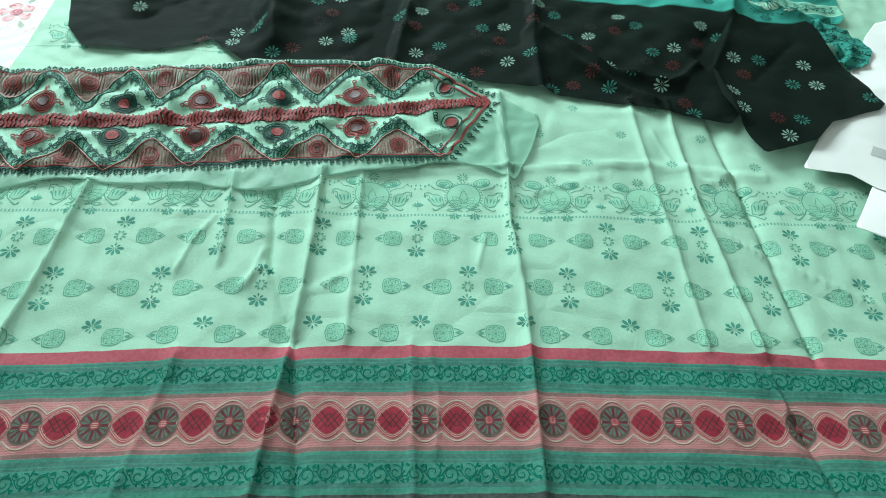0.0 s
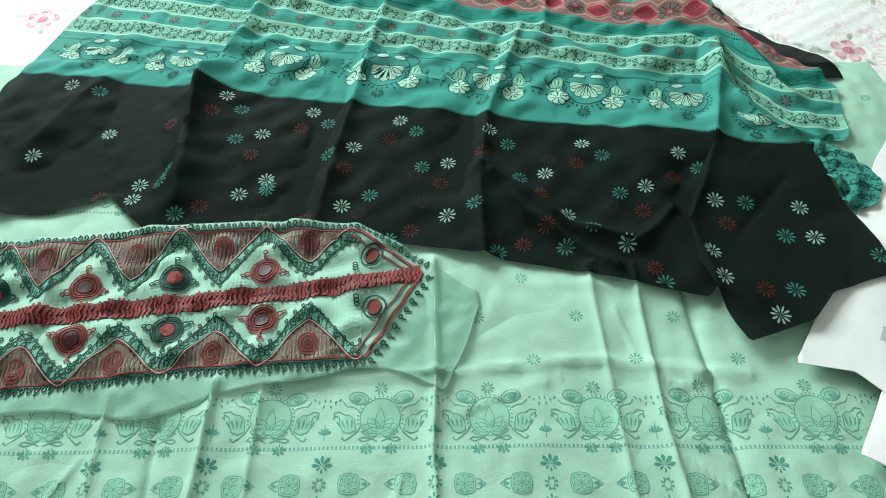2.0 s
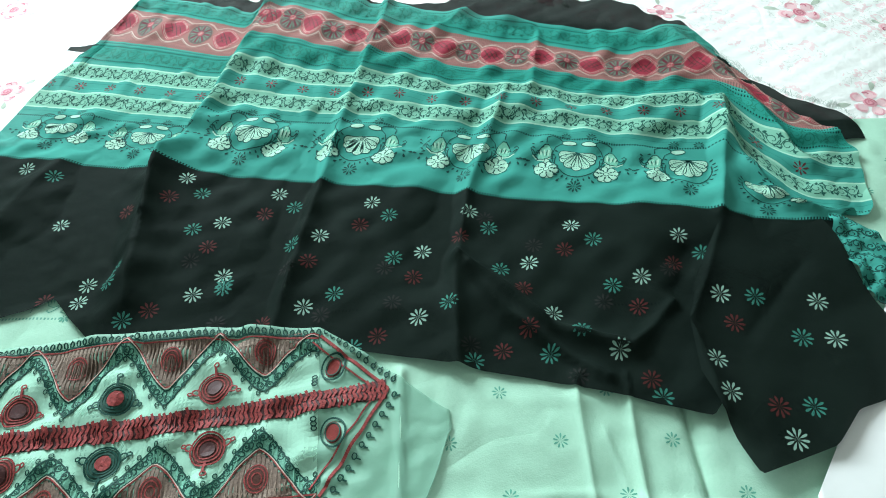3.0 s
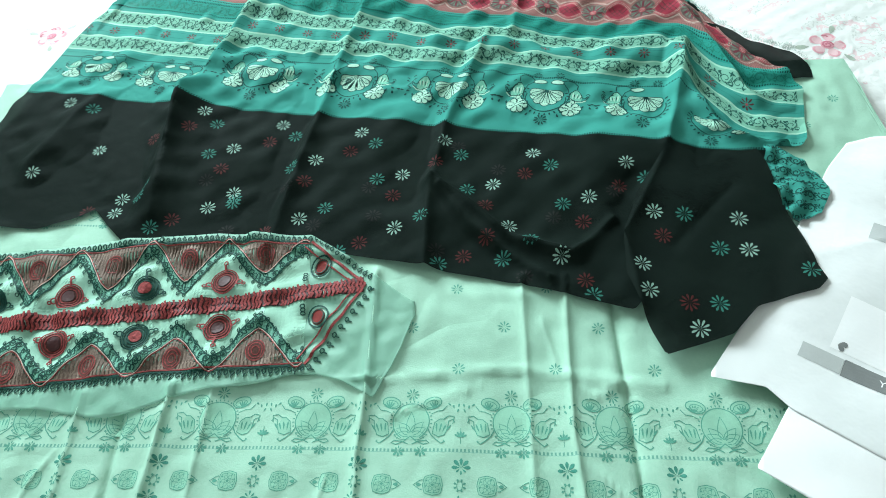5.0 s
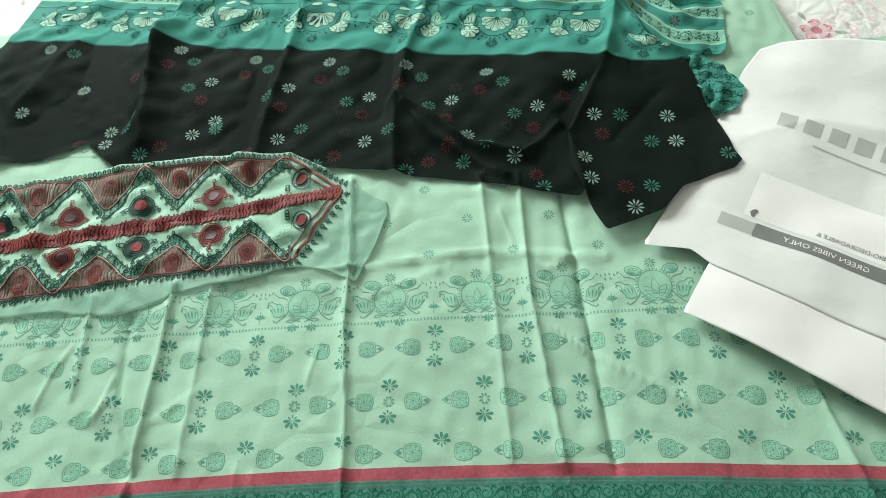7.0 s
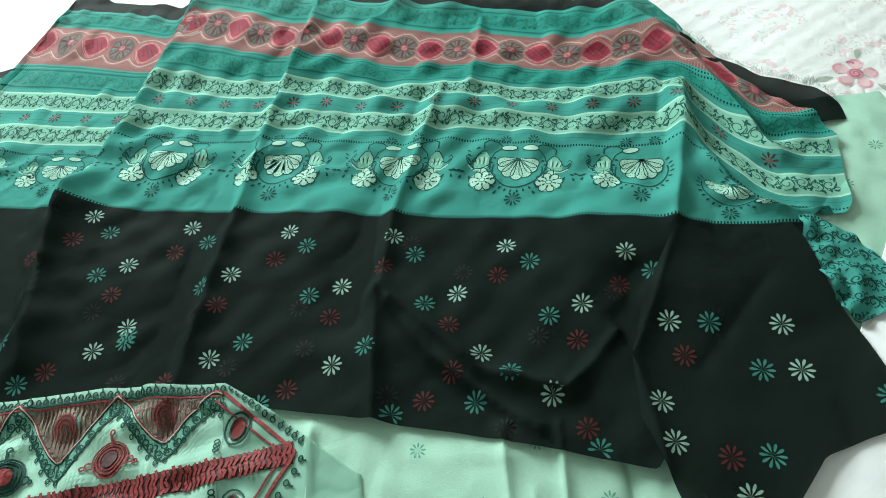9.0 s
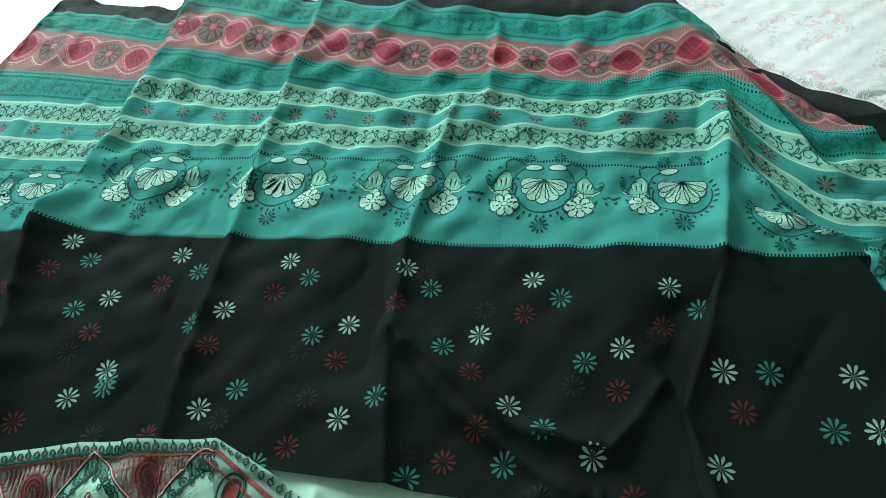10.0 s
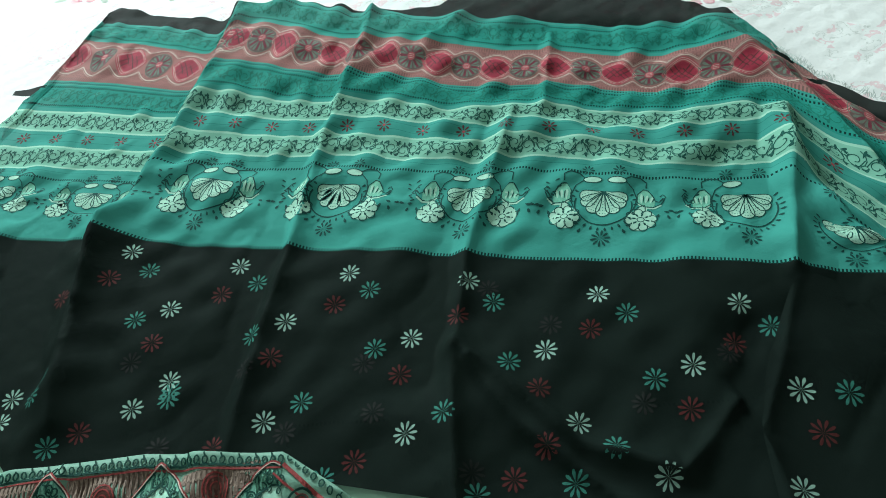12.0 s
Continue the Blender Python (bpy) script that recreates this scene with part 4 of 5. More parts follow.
for i in range(-2, 4):
    for x, y in ((0.055 + 0.1165 * i, 0.552 + 0.0035 * i),):
        scarf_daisy(dupatta_cloth, x, y, "white", turn=0.3 * i)
        scarf_daisy(dupatta_cloth, x + 0.0255, y - 0.0165, "teal", turn=0.2 + 0.3 * i)
        scarf_daisy(dupatta_cloth, x - 0.004, y - 0.036, "red", turn=0.1 + 0.3 * i)
    for x, y in ((0.130 + 0.1185 * i, 0.494 + 0.003 * i),):
        scarf_daisy(dupatta_cloth, x, y, "white", turn=0.15 * i)
        scarf_daisy(dupatta_cloth, x - 0.029, y - 0.0165, "teal", turn=0.3 * i)
        scarf_daisy(dupatta_cloth, x - 0.0015, y - 0.0365, "red", turn=0.25 * i)
    for x, y in ((0.024 + 0.1225 * i, 0.398 + 0.0085 * i),):
        if i > 1:
            break
        scarf_daisy(dupatta_cloth, x, y, "white", turn=0.22 * i)
        scarf_daisy(dupatta_cloth, x + 0.0275, y + 0.021, "teal", turn=0.12 * i)
        scarf_daisy(dupatta_cloth, x - 0.036, y - 0.028, "red", turn=0.2 * i)
        scarf_daisy(dupatta_cloth, x + 0.065, y - 0.037, "teal", turn=0.4 * i)
for x, y, colour in ((-0.077, 0.420, "white"), (-0.070, 0.404, "teal"), (0.348, 0.405, "white"), (0.281, 0.437, "white"), (-0.398, 0.530, "white"), (-0.350, 0.521, "teal"), (-0.302, 0.454, "white"), (-0.218, 0.358, "white"), (-0.192, 0.383, "teal"), (-0.230, 0.485, "red"), (-0.368, 0.395, "white"), (0.310, 0.421, "teal"), (0.283, 0.391, "teal"), (0.259, 0.414, "red"), (0.237, 0.387, "red"), (0.379, 0.381, "red"), (0.39, 0.365, "teal")):
    scarf_daisy(dupatta_cloth, x, y, colour)
# flowers of the lower layer that show faintly through the sheer cloth
for x, y in ((0.045, 0.392), (-0.060, 0.362), (0.115, 0.420), (0.250, 0.522), (0.395, 0.516), (0.095, 0.462), (0.330, 0.462), (0.205, 0.385), (-0.010, 0.440), (-0.120, 0.430), (0.190, 0.552), (0.312, 0.372)):
    scarf_daisy(dupatta_cloth, x, y, "faint", turn=x * 9)
for x, y, colour in ((0.443, 0.480, "white"), (0.477, 0.483, "teal"), (0.537, 0.489, "white"), (0.518, 0.444, "teal"), (0.548, 0.447, "white"), (0.456, 0.449, "red"), (0.436, 0.402, "white"),
                     (0.446, 0.369, "white"), (0.422, 0.380, "teal"), (0.519, 0.371, "teal"), (0.501, 0.337, "white"), (0.488, 0.364, "red"), (0.609, 0.430, "teal"), (0.585, 0.545, "red"), (0.572, 0.603, "white")):
    scarf_daisy(corner_cloth, x, y, colour, 0.0106)

for u, v in ((-0.133, 0.073), (0.010, 0.073), (0.153, 0.073), (0.286, 0.073), (0.419, 0.075), (-0.405, 0.080), (0.506, 0.060), (-0.276, 0.073)):
    layers("printed_shell_flower", shell(u, v, 1.15, (-1,) if u == 0.419 else (1,) if u == 0.506 else (-1, 1)), dupatta_cloth, dupatta)
for u0, u1, step in ((-0.212, 0.60, 0.0717), (-0.447, -0.23, 0.0905)):
    for i in range(int((u1 - u0) / step) + 1):
        u = u0 + step * i
        layers("printed_diamond", diamond(u, 0.293, 0.0205, 0.0200, step / 4), dupatta_cloth, dupatta)
        layers("printed_rosette", rosette(u + step / 2, 0.293, 0.0185, 0.0205, step / 4), dupatta_cloth, dupatta)
for v, h, mat, name in ((0.1437, 0.0225, M_VINE_INK, "light_scroll_stripe"), (0.199, 0.0210, M_VINE_INK, "light_scroll_stripe"), (0.2355, 0.021, M_SCROLL_INK, "teal_scroll_stripe"), (0.357, 0.026, M_SCROLL_INK, "teal_scroll_stripe")):
    ink = Ink()
    scroll_band(ink, -0.48, 0.615, v, h, 0.0138, 0.00085, True, int(v * 1000))
    ob = ink.lay(name, mat, dupatta_cloth, dupatta)
    tagged(ob, kind="stuff")
for i in range(-10, 13):
    ink, heart = Ink(), Ink()
    daisy(ink, 0.0465 * i - 0.01, 0.1725, 0.0086, 8, 0.2, 0.13)
    heart.oval(0.0465 * i - 0.01, 0.1725, 0.0018, 0.0018, n=6)
    layers("printed_small_daisy", [(ink, M_PLUM), (heart, M_ROSE)], dupatta_cloth, dupatta)

# ---- embroidery on the organza ----
def edge_top(a):
    return float(np.interp(a, [0.0, 0.064, 0.18, 0.30, 0.50, 0.72], [0.012, 0.069, 0.090, 0.096, 0.090, 0.087]))


def edge_low(a):
    return float(np.interp(a, [0.0, 0.064, 0.23, 0.40, 0.72], [-0.010, -0.090, -0.076, -0.080, -0.080]))


A_END, WAVE = 0.70, 0.0935
stitch = random.Random(9)
M_FELT = plain("dusty_brown_stitching", (0.17, 0.125, 0.10), 0.7, 0.15, 0.5, 500)
M_LINING = plain("pale_mint_lining", (0.33, 0.56, 0.43), vary=0.1, scale=60)
M_RED_DISC = plain("dark_maroon_stitching", (0.095, 0.042, 0.034), vary=0.5, scale=500)
M_GREEN_DISC = plain("deep_green_stitching", (0.03, 0.075, 0.055), vary=0.5, scale=500)


def zig(a, side, inset):
    """The wavering line between the middle braid and the border."""
    k = abs(((a - 0.072) / WAVE) % 1.0 - 0.5) * 2
    k = sstep(0.0, 1.0, np.array(k)) * 0.55 + k * 0.45
    edge = edge_top(a) if side > 0 else edge_low(a)
    inner, outer = side * (0.020 + inset), edge - side * (0.014 - inset)
    return float(inner + (outer - inner) * k)


braid = Ink()
braid_base = Ink()
n = int(A_END / 0.0046)
for i in range(n):
    a = 0.004 + 0.0046 * i
    for side in (-1, 1):
        w, lean = 0.0104 + stitch.uniform(-0.0016, 0.0016), stitch.uniform(-0.0012, 0.0012)
        braid.stroke([(a + 0.0016 + lean, side * stitch.uniform(-0.001, 0.0012)), (a - 0.0008, side * w * 0.5)], stitch.uniform(0.0021, 0.0031))
        braid.stroke([(a - 0.0012 + lean, side * w * 0.45), (a + 0.0012 + lean, side * w)], stitch.uniform(0.0020, 0.0030))
for i in range(140):
    a0 = 0.002 + A_END * i / 140
    braid_base.blob([(a0, -0.0098), (a0 + 0.005, -0.0098), (a0 + 0.005, 0.0098), (a0, 0.0098)])
braid_part = layers("middle_braid", [(braid_base, M_DARK_THREAD := plain("dark_red_thread", (0.05, 0.010, 0.010), 0.6, 0.4, 0.4, 400)), (braid, M_RED_THREAD)], organza_cloth, neck_piece, 0.0004, 0.0006, 0.0010)

tagged(braid_part, "dark red couched thread braid", kind="stuff")
steps = [0.066 + 0.004 * i for i in range(int((A_END - 0.066) / 0.004))]
for side in (1, -1):
    ground, lace, red, pale_line = Ink(), Ink(), Ink(), Ink()
    inner = [(a, zig(a, side, 0.0)) for a in steps]
    outer = [(a, zig(a, side, 0.0) + side * 0.015) for a in steps]
    for (p, q), (r, t) in zip(zip(inner[:-1], inner[1:]), zip(outer[:-1], outer[1:])):
        ground.blob([p, q, t, r])
    lace.stroke(inner, 0.0013)
    lace.stroke([(a, b + side * 0.0142) for a, b in inner], 0.0011)
    red.stroke([(a, b + side * 0.0172) for a, b in inner], 0.0013)
    pale_line.stroke([(a, b + side * 0.0160) for a, b in inner], 0.0008)
    for i, (a, b) in enumerate(inner):
        if i % 2:
            continue
        lace.ring(a, b + side * 0.0045, 0.0030, 0.0038, 0.0010, n=10, turn=0.4 * i)
        lace.spiral(a, b + side * 0.0045, 0.0018, 0.0008, i, 1, 1.0, 8)
        lace.ring(a + 0.002, b - side * 0.0026, 0.0017, 0.0022, 0.0008, n=8)
        lace.ring(a + 0.004, b + side * 0.0108, 0.0022, 0.0030, 0.0011, n=9, turn=0.7 * i)
        lace.stroke([(a + 0.002, b + side * 0.003), (a + 0.0035, b + side * 0.009)], 0.0009)
    light = Ink()
    for (a, b), (c, d) in zip(inner[:-1], inner[1:]):
        m = int(max(abs(b), abs(d)) / 0.006) + 1
        lo = side * 0.0085
        for k in range(m):
            light.blob([(a, lo + (b - lo) * k / m), (c, lo + (d - lo) * k / m), (c, lo + (d - lo) * (k + 1) / m), (a, lo + (b - lo) * (k + 1) / m)])
    light.lay("embroidery_lining", M_LINING, organza_cloth, neck_piece, 0.0002)
    layers("embroidered_zigzag", [(ground, M_ZIG_GROUND if side < 0 else (M_ZIG_GROUND := plain("sea_green_stitching", (0.155, 0.36, 0.265), 0.7, 0.2, 0.4, 600))), (lace, M_GREEN_THREAD), (red, M_RED_THREAD), (pale_line, M_CREAM)], organza_cloth, neck_piece, 0.0004, 0.0005, 0.0004)
    # beige tufts with a red heart in the outer triangles
    for k in range(8):
        a0 = 0.072 + WAVE * (k + 0.5)
        a0 = a0 if a0 < A_END - 0.03 else None
        if a0 is None:
            continue
        base = edge_top(a0) if side > 0 else edge_low(a0)
        tuft, heart, rim, felt = Ink(), Ink(), Ink(), Ink()
        for j in range(-8, 9):
            a = a0 + j * 0.0042
            inside = zig(a, side, 0.0) + side * 0.0195
            if (base - side * 0.003 - inside) * side > 0.004:
                felt.blob([(a - 0.0021, base - side * 0.002), (a + 0.0021, base - side * 0.002), (a + 0.0021, inside), (a - 0.0021, inside)])
                reach = stitch.uniform(0.35, 0.85)
                low_end = base - side * 0.003 + (inside - base + side * 0.003) * reach
                tuft.stroke([(a, base - side * 0.003), (a + stitch.uniform(-0.001, 0.001), (base + low_end) / 2), (a + stitch.uniform(-0.001, 0.001), low_end)], stitch.uniform(0.0009, 0.0016))
                tuft.ring(a + 0.002, base - side * 0.006, 0.0016, 0.0040, 0.0010, n=8)
        depth = abs(base) - 0.042
        mid = side * (0.043 + depth * 0.50)
        tall = min(max(0.0095, depth * 0.36), 0.0125)
        heart.oval(a0, mid, 0.0095, tall * 0.95, 0.1, 16)
        rim.ring(a0, mid, 0.0100, tall, 0.0011, n=18)
        rim.ring(a0, mid, 0.0072, tall * 0.74, 0.0011, n=16)
        rim.ring(a0, mid, 0.0042, tall * 0.42, 0.0011, n=12)
        layers("embroidered_tuft", [(felt, M_FELT), (tuft, M_BEIGE_THREAD), (heart, M_RED_DISC), (rim, M_RED_THREAD)], organza_cloth, neck_piece, 0.0004, 0.0003, 0.0003)
    # round medallions next to the braid, red and green in turn
    for k in range(7):
        a0 = 0.072 + WAVE * (k + 1)
        if a0 > A_END - 0.02:
            continue
        b0 = side * (0.031 if side > 0 else 0.030)
        disc, rim, core = Ink(), Ink(), Ink()
        disc.oval(a0, b0, 0.0145, 0.0145, n=20)
        rim.ring(a0, b0, 0.0158, 0.0158, 0.0015, n=20)
        rim.ring(a0, b0, 0.0126, 0.0126, 0.0012, n=18)
        rim.ring(a0, b0, 0.0095, 0.0095, 0.0012, n=14)
        core.oval(a0, b0, 0.0072, 0.0075, n=12)
        for sgn in (-1, 1):
            rim.ring(a0 + sgn * 0.0175, b0 - side * 0.004, 0.0036, 0.0030, 0.0014, n=10, turn=sgn * 0.5)
            rim.ring(a0 + sgn * 0.0225, b0 - side * 0.006, 0.0020, 0.0018, 0.0012, n=8)
        rim.stroke([(a0, b0 + side * 0.0132), (a0 + 0.001, b0 + side * 0.022)], 0.0022)
        rim.ring(a0, b0 + side * 0.024, 0.0024, 0.0022, 0.0013, n=8)
        red_one = k % 2 == 0
        layers("embroidered_medallion", [(disc, M_RED_DISC if red_one else M_GREEN_DISC), (rim, M_RED_THREAD if red_one else M_GREEN_THREAD), (core, M_DARK_THREAD if red_one else M_RED_THREAD)], organza_cloth, neck_piece, 0.0008, 0.0006, 0.0006)
    # smaller drop near the point
    drop, rim = Ink(), Ink()
    drop.oval(0.052, side * 0.034, 0.008, 0.011, side * 0.3, 16)
    rim.ring(0.052, side * 0.034, 0.0115, 0.0145, 0.0016, n=20, turn=side * 0.3)
    rim.ring(0.052, side * 0.034, 0.0070, 0.0095, 0.0011, n=16, turn=side * 0.3)
    for k in range(3):
        rim.ring(0.070, side * (0.018 + 0.004 * k), 0.0025, 0.0020, 0.0011, n=8)
    layers("embroidered_drop", [(drop, M_RED_INK), (rim, M_GREEN_THREAD)], organza_cloth, neck_piece, 0.0008, 0.0006, 0.0006)
    # border of loops, red piping at the point
    loops, line = Ink(), Ink()
    edge = edge_top if side > 0 else edge_low
    for i in range(int((A_END - 0.064) / 0.0068)):
        a = 0.066 + 0.0068 * i
        loops.ring(a, edge(a) + side * 0.0040, 0.0020, 0.0030, 0.0010, n=8, turn=0.3 * math.sin(i * 2.1))
        loops.stroke([(a - 0.003, edge(a)), (a + 0.0035, edge(a + 0.003))], 0.0016)
        if i % 2:
            loops.stroke([(a, edge(a) + side * 0.006), (a + 0.001, edge(a) + side * 0.010)], 0.0010)
    for i in range(11):
        k = i / 10
        a, b = 0.064 * k, 0.004 * side + (edge(0.064) - 0.004 * side) * k
        loops.ring(a - 0.0055, b + side * 0.004, 0.0022, 0.0026, 0.0010, n=8)
        loops.stroke([(a - 0.007, b + side * 0.006), (a - 0.011, b + side * 0.008)], 0.0010)
    line.stroke([(0.064 * k / 8, edge(0.064) * k / 8) for k in range(9)], 0.0030)
    line.stroke([(0.010 + 0.062 * k / 8, edge(0.064) * 0.92 * k / 8) for k in range(9)], 0.0016)
    line.stroke([(a, edge(a) - side * 0.0025) for a in steps], 0.0014)
    layers("embroidered_border", [(loops, M_GREEN_THREAD), (line, M_RED_THREAD)], organza_cloth, neck_piece, 0.0006, 0.0009)

# ---- the mailing bag ----
def bag_material():
    m, tree, b = material("frosted_white_plastic", 0.38, 0.5)
    k = noise_of(tree, 25, 3)
    tree.links.new(mix(tree, k, (0.78, 0.80, 0.785), (0.85, 0.86, 0.845)), b.inputs["Base Color"])
    b.inputs["Alpha"].default_value = 0.94
    relief(tree, b, noise_of(tree, 18, 4) * 4.0, 0.3, 0.002)
    return m


M_BAG = bag_material()
M_GREY_PRINT = plain("grey_print_ink", (0.20, 0.21, 0.205), 0.5, 0.4, 0.1, 60)
M_FADED_PRINT = plain("faded_grey_print_ink", (0.46, 0.48, 0.465), 0.5, 0.4, 0.06, 60)
def on_bag(x, y):
    """Metres along the bag's foot and up its side, to the bed."""
    return 0.600 + x * E1[0] + y * E2[0], 0.330 + x * E1[1] + y * E2[1]


bag = thing("mailing_bag", "frosted white plastic mailing bag lying face down on the fabric", "bag")
bag_cloth = Cloth(bag_place)
bag_cloth.sheet("bag_sheet", M_BAG, np.arange(0.514, 1.06, 0.005),
                lambda u: np.interp(u, [0.514, 0.565, 0.586, 0.79, 1.06], [0.288, 0.287, 0.268, 0.182, 0.08]),
                lambda u: np.interp(u, [0.514, 0.556, 0.60, 0.640, 0.664, 0.692, 0.79, 0.86, 1.06], [0.293, 0.382, 0.49, 0.595, 0.640, 0.652, 0.666, 0.655, 0.60]), 0.005, bag, 0.0003)


def flap_place(u, v):
    """The flap leaves the bag just under its edge and comes down to the fabric."""
    out = (0.276 - 0.42 * (u - 0.586)) - v
    return u, v, bag_place(u, v)[2] - 0.0006 - 0.055 * np.clip(out, 0, 0.1) + 0.0006 * wobble(u, v, 0.2, 73)


flap_cloth = Cloth(flap_place)
tagged(flap_cloth.sheet("flap", M_PAPER, np.arange(0.557, 1.06, 0.005),
                 lambda u: np.interp(u, [0.557, 0.766, 1.06], [0.206, 0.113, -0.02]),
                 lambda u: np.interp(u, [0.557, 0.586, 0.80, 1.06], [0.209, 0.276, 0.22, 0.13]), 0.005, bag, 0.0008), "plain white opaque flap")


def bag_shape(ink, x0, y0, x1, y1, n=24):
    m, start = int((y1 - y0) / 0.005) + 1, len(ink.verts)
    ink.verts += [on_bag(x0 + (x1 - x0) * i / n, y0 + (y1 - y0) * j / m) for i in range(n + 1) for j in range(m + 1)]
    for i in range(n):
        for j in range(m):
            k = start + i * (m + 1) + j
            ink.faces.append((k, k + m + 1, k + m + 2, k + 1))


label = Ink()
bag_shape(label, 0.018, 0.022, 0.42, 0.086, 60)
tagged(label.lay("paper_label", M_PAPER, bag_cloth, bag, 0.0002), "bright white label showing through the plastic")
band = Ink()
bag_shape(band, 0.035, -0.004, 0.42, 0.016, 36)
band.lay("printed_band", M_GREY_PRINT, bag_cloth, bag, 0.0003)
band_end = Ink()
bag_shape(band_end, -0.005, -0.003, 0.0345, 0.015, 5)
band_end.lay("printed_band", M_FADED_PRINT, bag_cloth, bag, 0.0003)
for i in range(7):
    bar = Ink()
    x = 0.012 + 0.031 * i
    bag_shape(bar, x, 0.168, x + 0.021, 0.194, 6)
    bar.lay("printed_bar", M_FADED_PRINT, bag_cloth, bag, 0.0003)
bar = Ink()
bag_shape(bar, 0.06, 0.150, 0.26, 0.1525, 12)
bar.lay("printed_bar", M_FADED_PRINT, bag_cloth, bag, 0.0003)


def writing(name, text, size, x, y, mat):
    """Words that show in reverse through the back of the bag."""
    c = bpy.data.curves.new(name, "FONT")
    c.body, c.size, c.resolution_u = text, size, 2
    ob = bpy.data.objects.new(name, c)
    scene.collection.objects.link(ob)
    bpy.context.view_layer.update()
    me = bpy.data.meshes.new_from_object(ob.evaluated_get(bpy.context.evaluated_depsgraph_get()))
    bpy.data.objects.remove(ob)
    co = np.array([q.co[:2] for q in me.vertices])
    u, v = on_bag(x - co[:, 0], y + co[:, 1])
    faces = [tuple(p.vertices)[::-1] for p in me.polygons]
    bpy.data.meshes.remove(me)
    mesh_object(name, bag_cloth.at(u, v, 0.0006), faces, mat, bag, smooth=False)


writing("writing", "GREEN VIBES ONLY", 0.0104, 0.158, 0.0024, M_PAPER)
writing("writing", "BIO-DEGRADABLE &", 0.0080, 0.170, 0.0275, M_GREY_PRINT)
icon = Ink()
icon.ring(*on_bag(0.200, 0.030), 0.006, 0.006, 0.003, 0.3, 5.4, 16)
leaf_icon = Ink()
leaf_icon.petal(*on_bag(0.024, 0.027), 0.0, 0.009, 0.003, radians(10))
leaf_icon.petal(*on_bag(0.0245, 0.027), 0.0, 0.007, 0.0025, radians(-50))
icon.lay("printed_icon", M_GREY_PRINT, bag_cloth, bag, 0.0006)
leaf_icon.lay("printed_leaf_icon", M_GREY_PRINT, bag_cloth, bag, 0.0006)

# print on the crumpled edge
ink = Ink()
for i in range(7):
    scroll_band(ink, 0.566, 0.636, 0.505 + 0.017 * i, 0.014, 0.014, 0.0012)
tagged(ink.lay("printed_scroll", M_DARK_INK, crumple_cloth, dupatta), kind="stuff")

# frayed threads along the hem at the far corner of the dupatta
fringe_bed = Cloth(lambda u, v: (u, v, 0.0135 + 0.002 * wobble(u, v, 0.03, 81)))
fringe_bed.grid = None
rng = random.Random(4)
strands = Ink()
for i in range(260):
    k = rng.random()
    x = 0.46 + 0.165 * k
    y = float(np.interp(x, [0.45, 0.507, 0.555, 0.608, 0.631], [0.925, 0.862, 0.832, 0.817, 0.792]))
    a, long = radians(rng.uniform(20, 100)), rng.uniform(0.004, 0.012)
    strands.stroke([(x, y - 0.002), (x + 0.5 * long * math.cos(a), y + 0.5 * long * math.sin(a)), (x + long * math.cos(a + 0.3), y + long * math.sin(a + 0.3))], 0.0006)
points = np.array(strands.verts)
fringe = mesh_object("frayed_fringe", fringe_bed.at(points[:, 0], points[:, 1]), strands.faces, plain("pale_grey_thread", (0.45, 0.50, 0.46), vary=0.3, scale=200), dupatta)
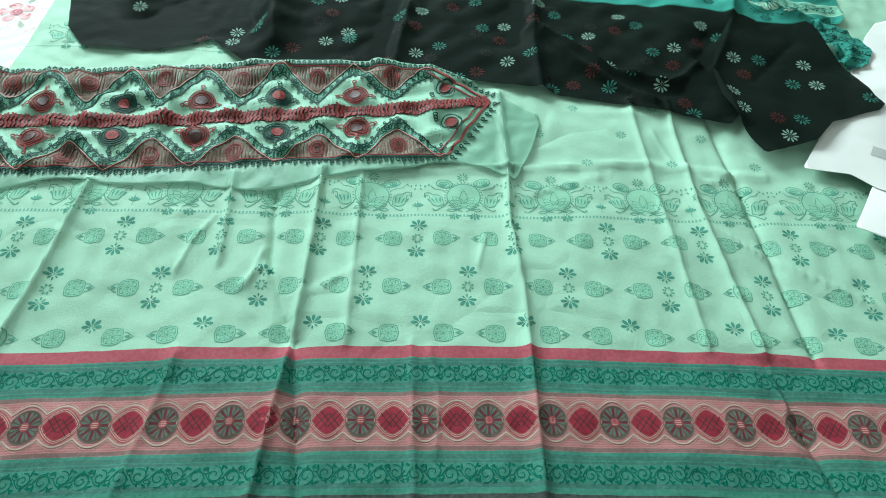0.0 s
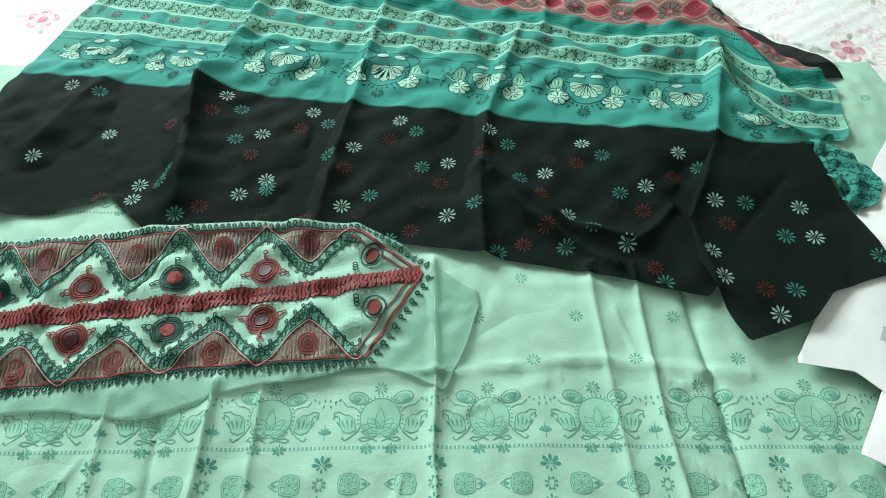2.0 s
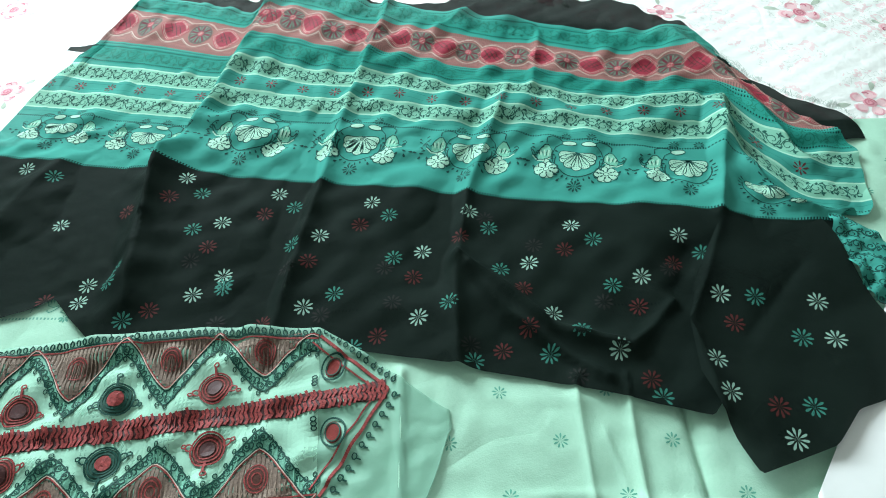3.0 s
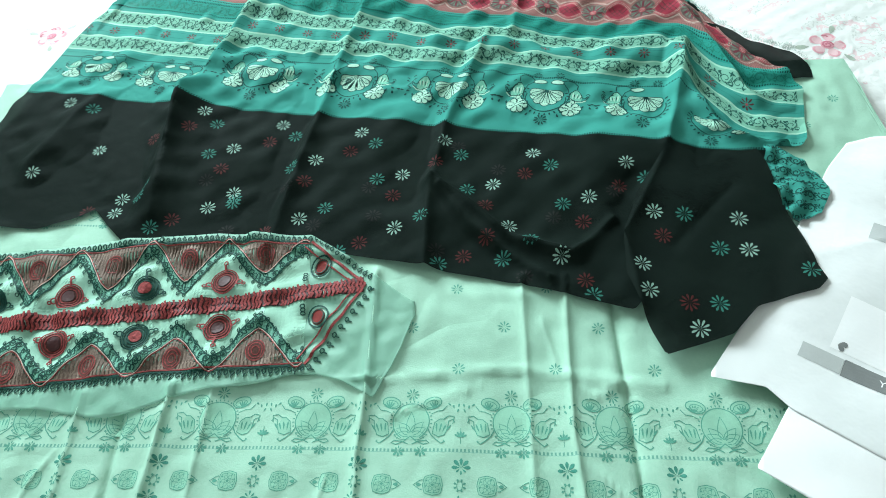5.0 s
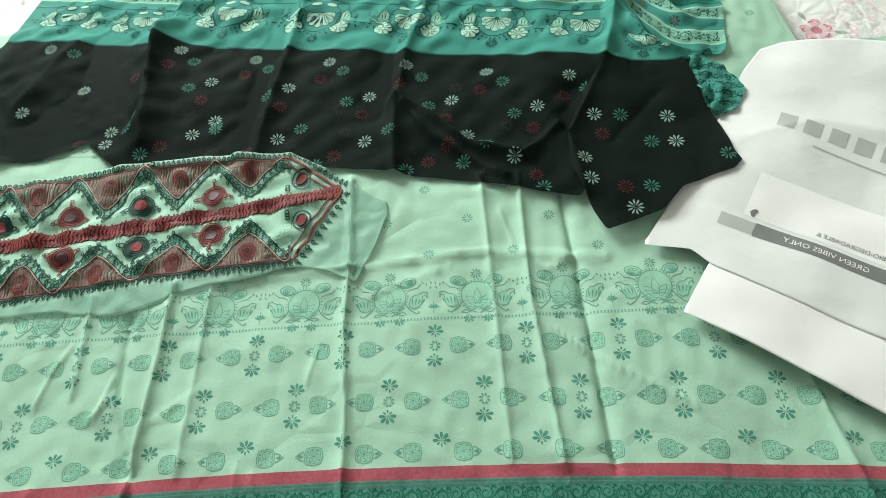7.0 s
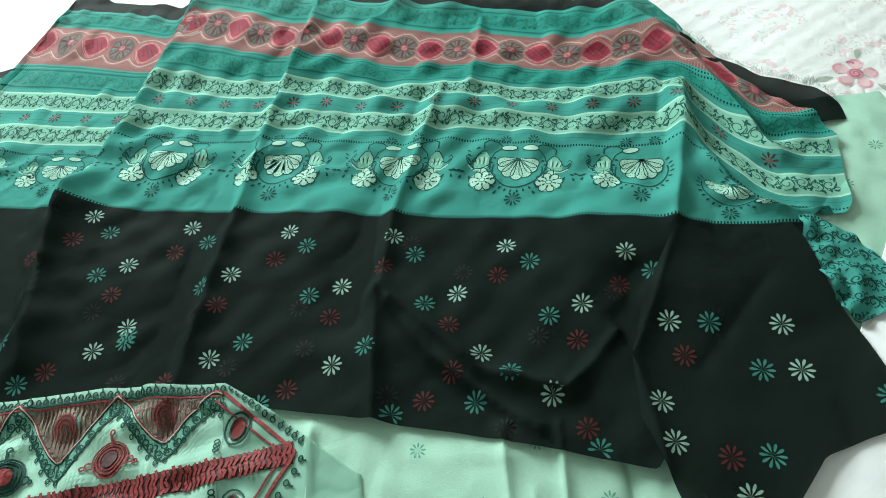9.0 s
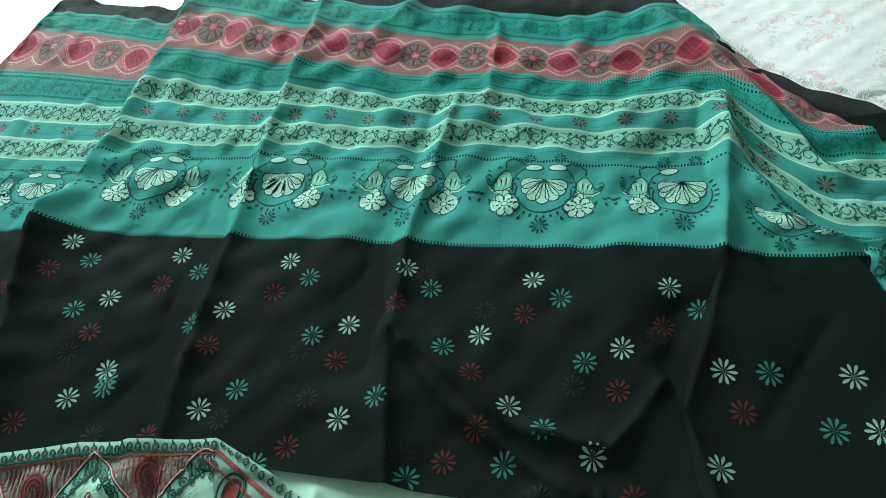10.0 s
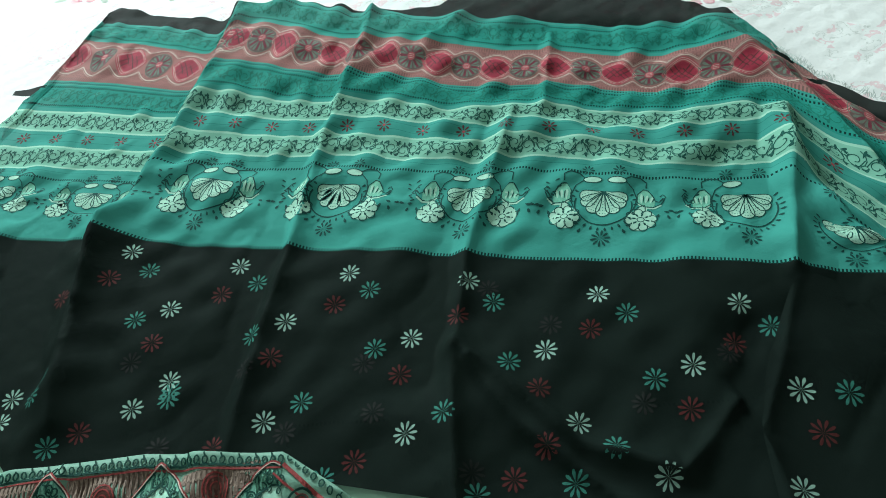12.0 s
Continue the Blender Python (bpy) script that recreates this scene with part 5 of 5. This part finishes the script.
tagged(fringe, "pale frayed loose threads", kind="stuff")

# printed roses on the quilt
M_ROSE_PALE = plain("pale_rose_print", (0.74, 0.50, 0.52), vary=0.12, scale=60)
M_ROSE_MID = plain("mid_rose_print", (0.66, 0.33, 0.37), vary=0.2, scale=80)
M_ROSE_DEEP = plain("deep_rose_print", (0.50, 0.17, 0.22), vary=0.25, scale=80)
M_LEAF_PRINT = plain("grey_green_leaf_print", (0.42, 0.48, 0.40), vary=0.2, scale=80)
rng = random.Random(12)


def rose(cx, cy, r, turn):
    pale_ink, mid, deep, leaf = Ink(), Ink(), Ink(), Ink()
    for i in range(5):
        a = turn + 2 * math.pi * i / 5
        k = rng.uniform(0.85, 1.15)
        pale_ink.petal(cx, cy, r * 0.25, r * k, r * 0.36, a)
        mid.ring(cx + 0.55 * r * math.cos(a), cy + 0.55 * r * math.sin(a), r * 0.36, r * 0.26, r * 0.10, -1.2, 1.4, 9, a)
        if rng.random() < 0.6:
            deep.ring(cx + 0.5 * r * math.cos(a + 0.4), cy + 0.5 * r * math.sin(a + 0.4), r * 0.3, r * 0.2, r * 0.09, -0.8, 1.0, 7, a)
    mid.oval(cx, cy, r * 0.36, r * 0.32, turn, 12)
    deep.spiral(cx, cy, r * 0.30, r * 0.09, turn, 1, 1.6, 16)
    for i in range(3):
        leaf.petal(cx, cy, r * 1.0, r * rng.uniform(1.5, 1.9), r * 0.16, turn + 1.0 + 2.1 * i + rng.uniform(-0.3, 0.3))
    return [(leaf, M_LEAF_PRINT), (pale_ink, M_ROSE_PALE), (mid, M_ROSE_MID), (deep, M_ROSE_DEEP)]


for i in range(-5, 7):
    for j in range(-2, 9):
        x, y = 0.19 * i + 0.095 * (j % 2) + rng.uniform(-0.03, 0.03), 0.175 * j + rng.uniform(-0.03, 0.03)
        size, turn = rng.uniform(0.018, 0.032), rng.uniform(0, 6)
        if x < -0.5 or y > 0.95 or (x > 0.62 and y > 0.62):
            layers("printed_rose", rose(x, y, size, turn), quilt_cloth, quilt)
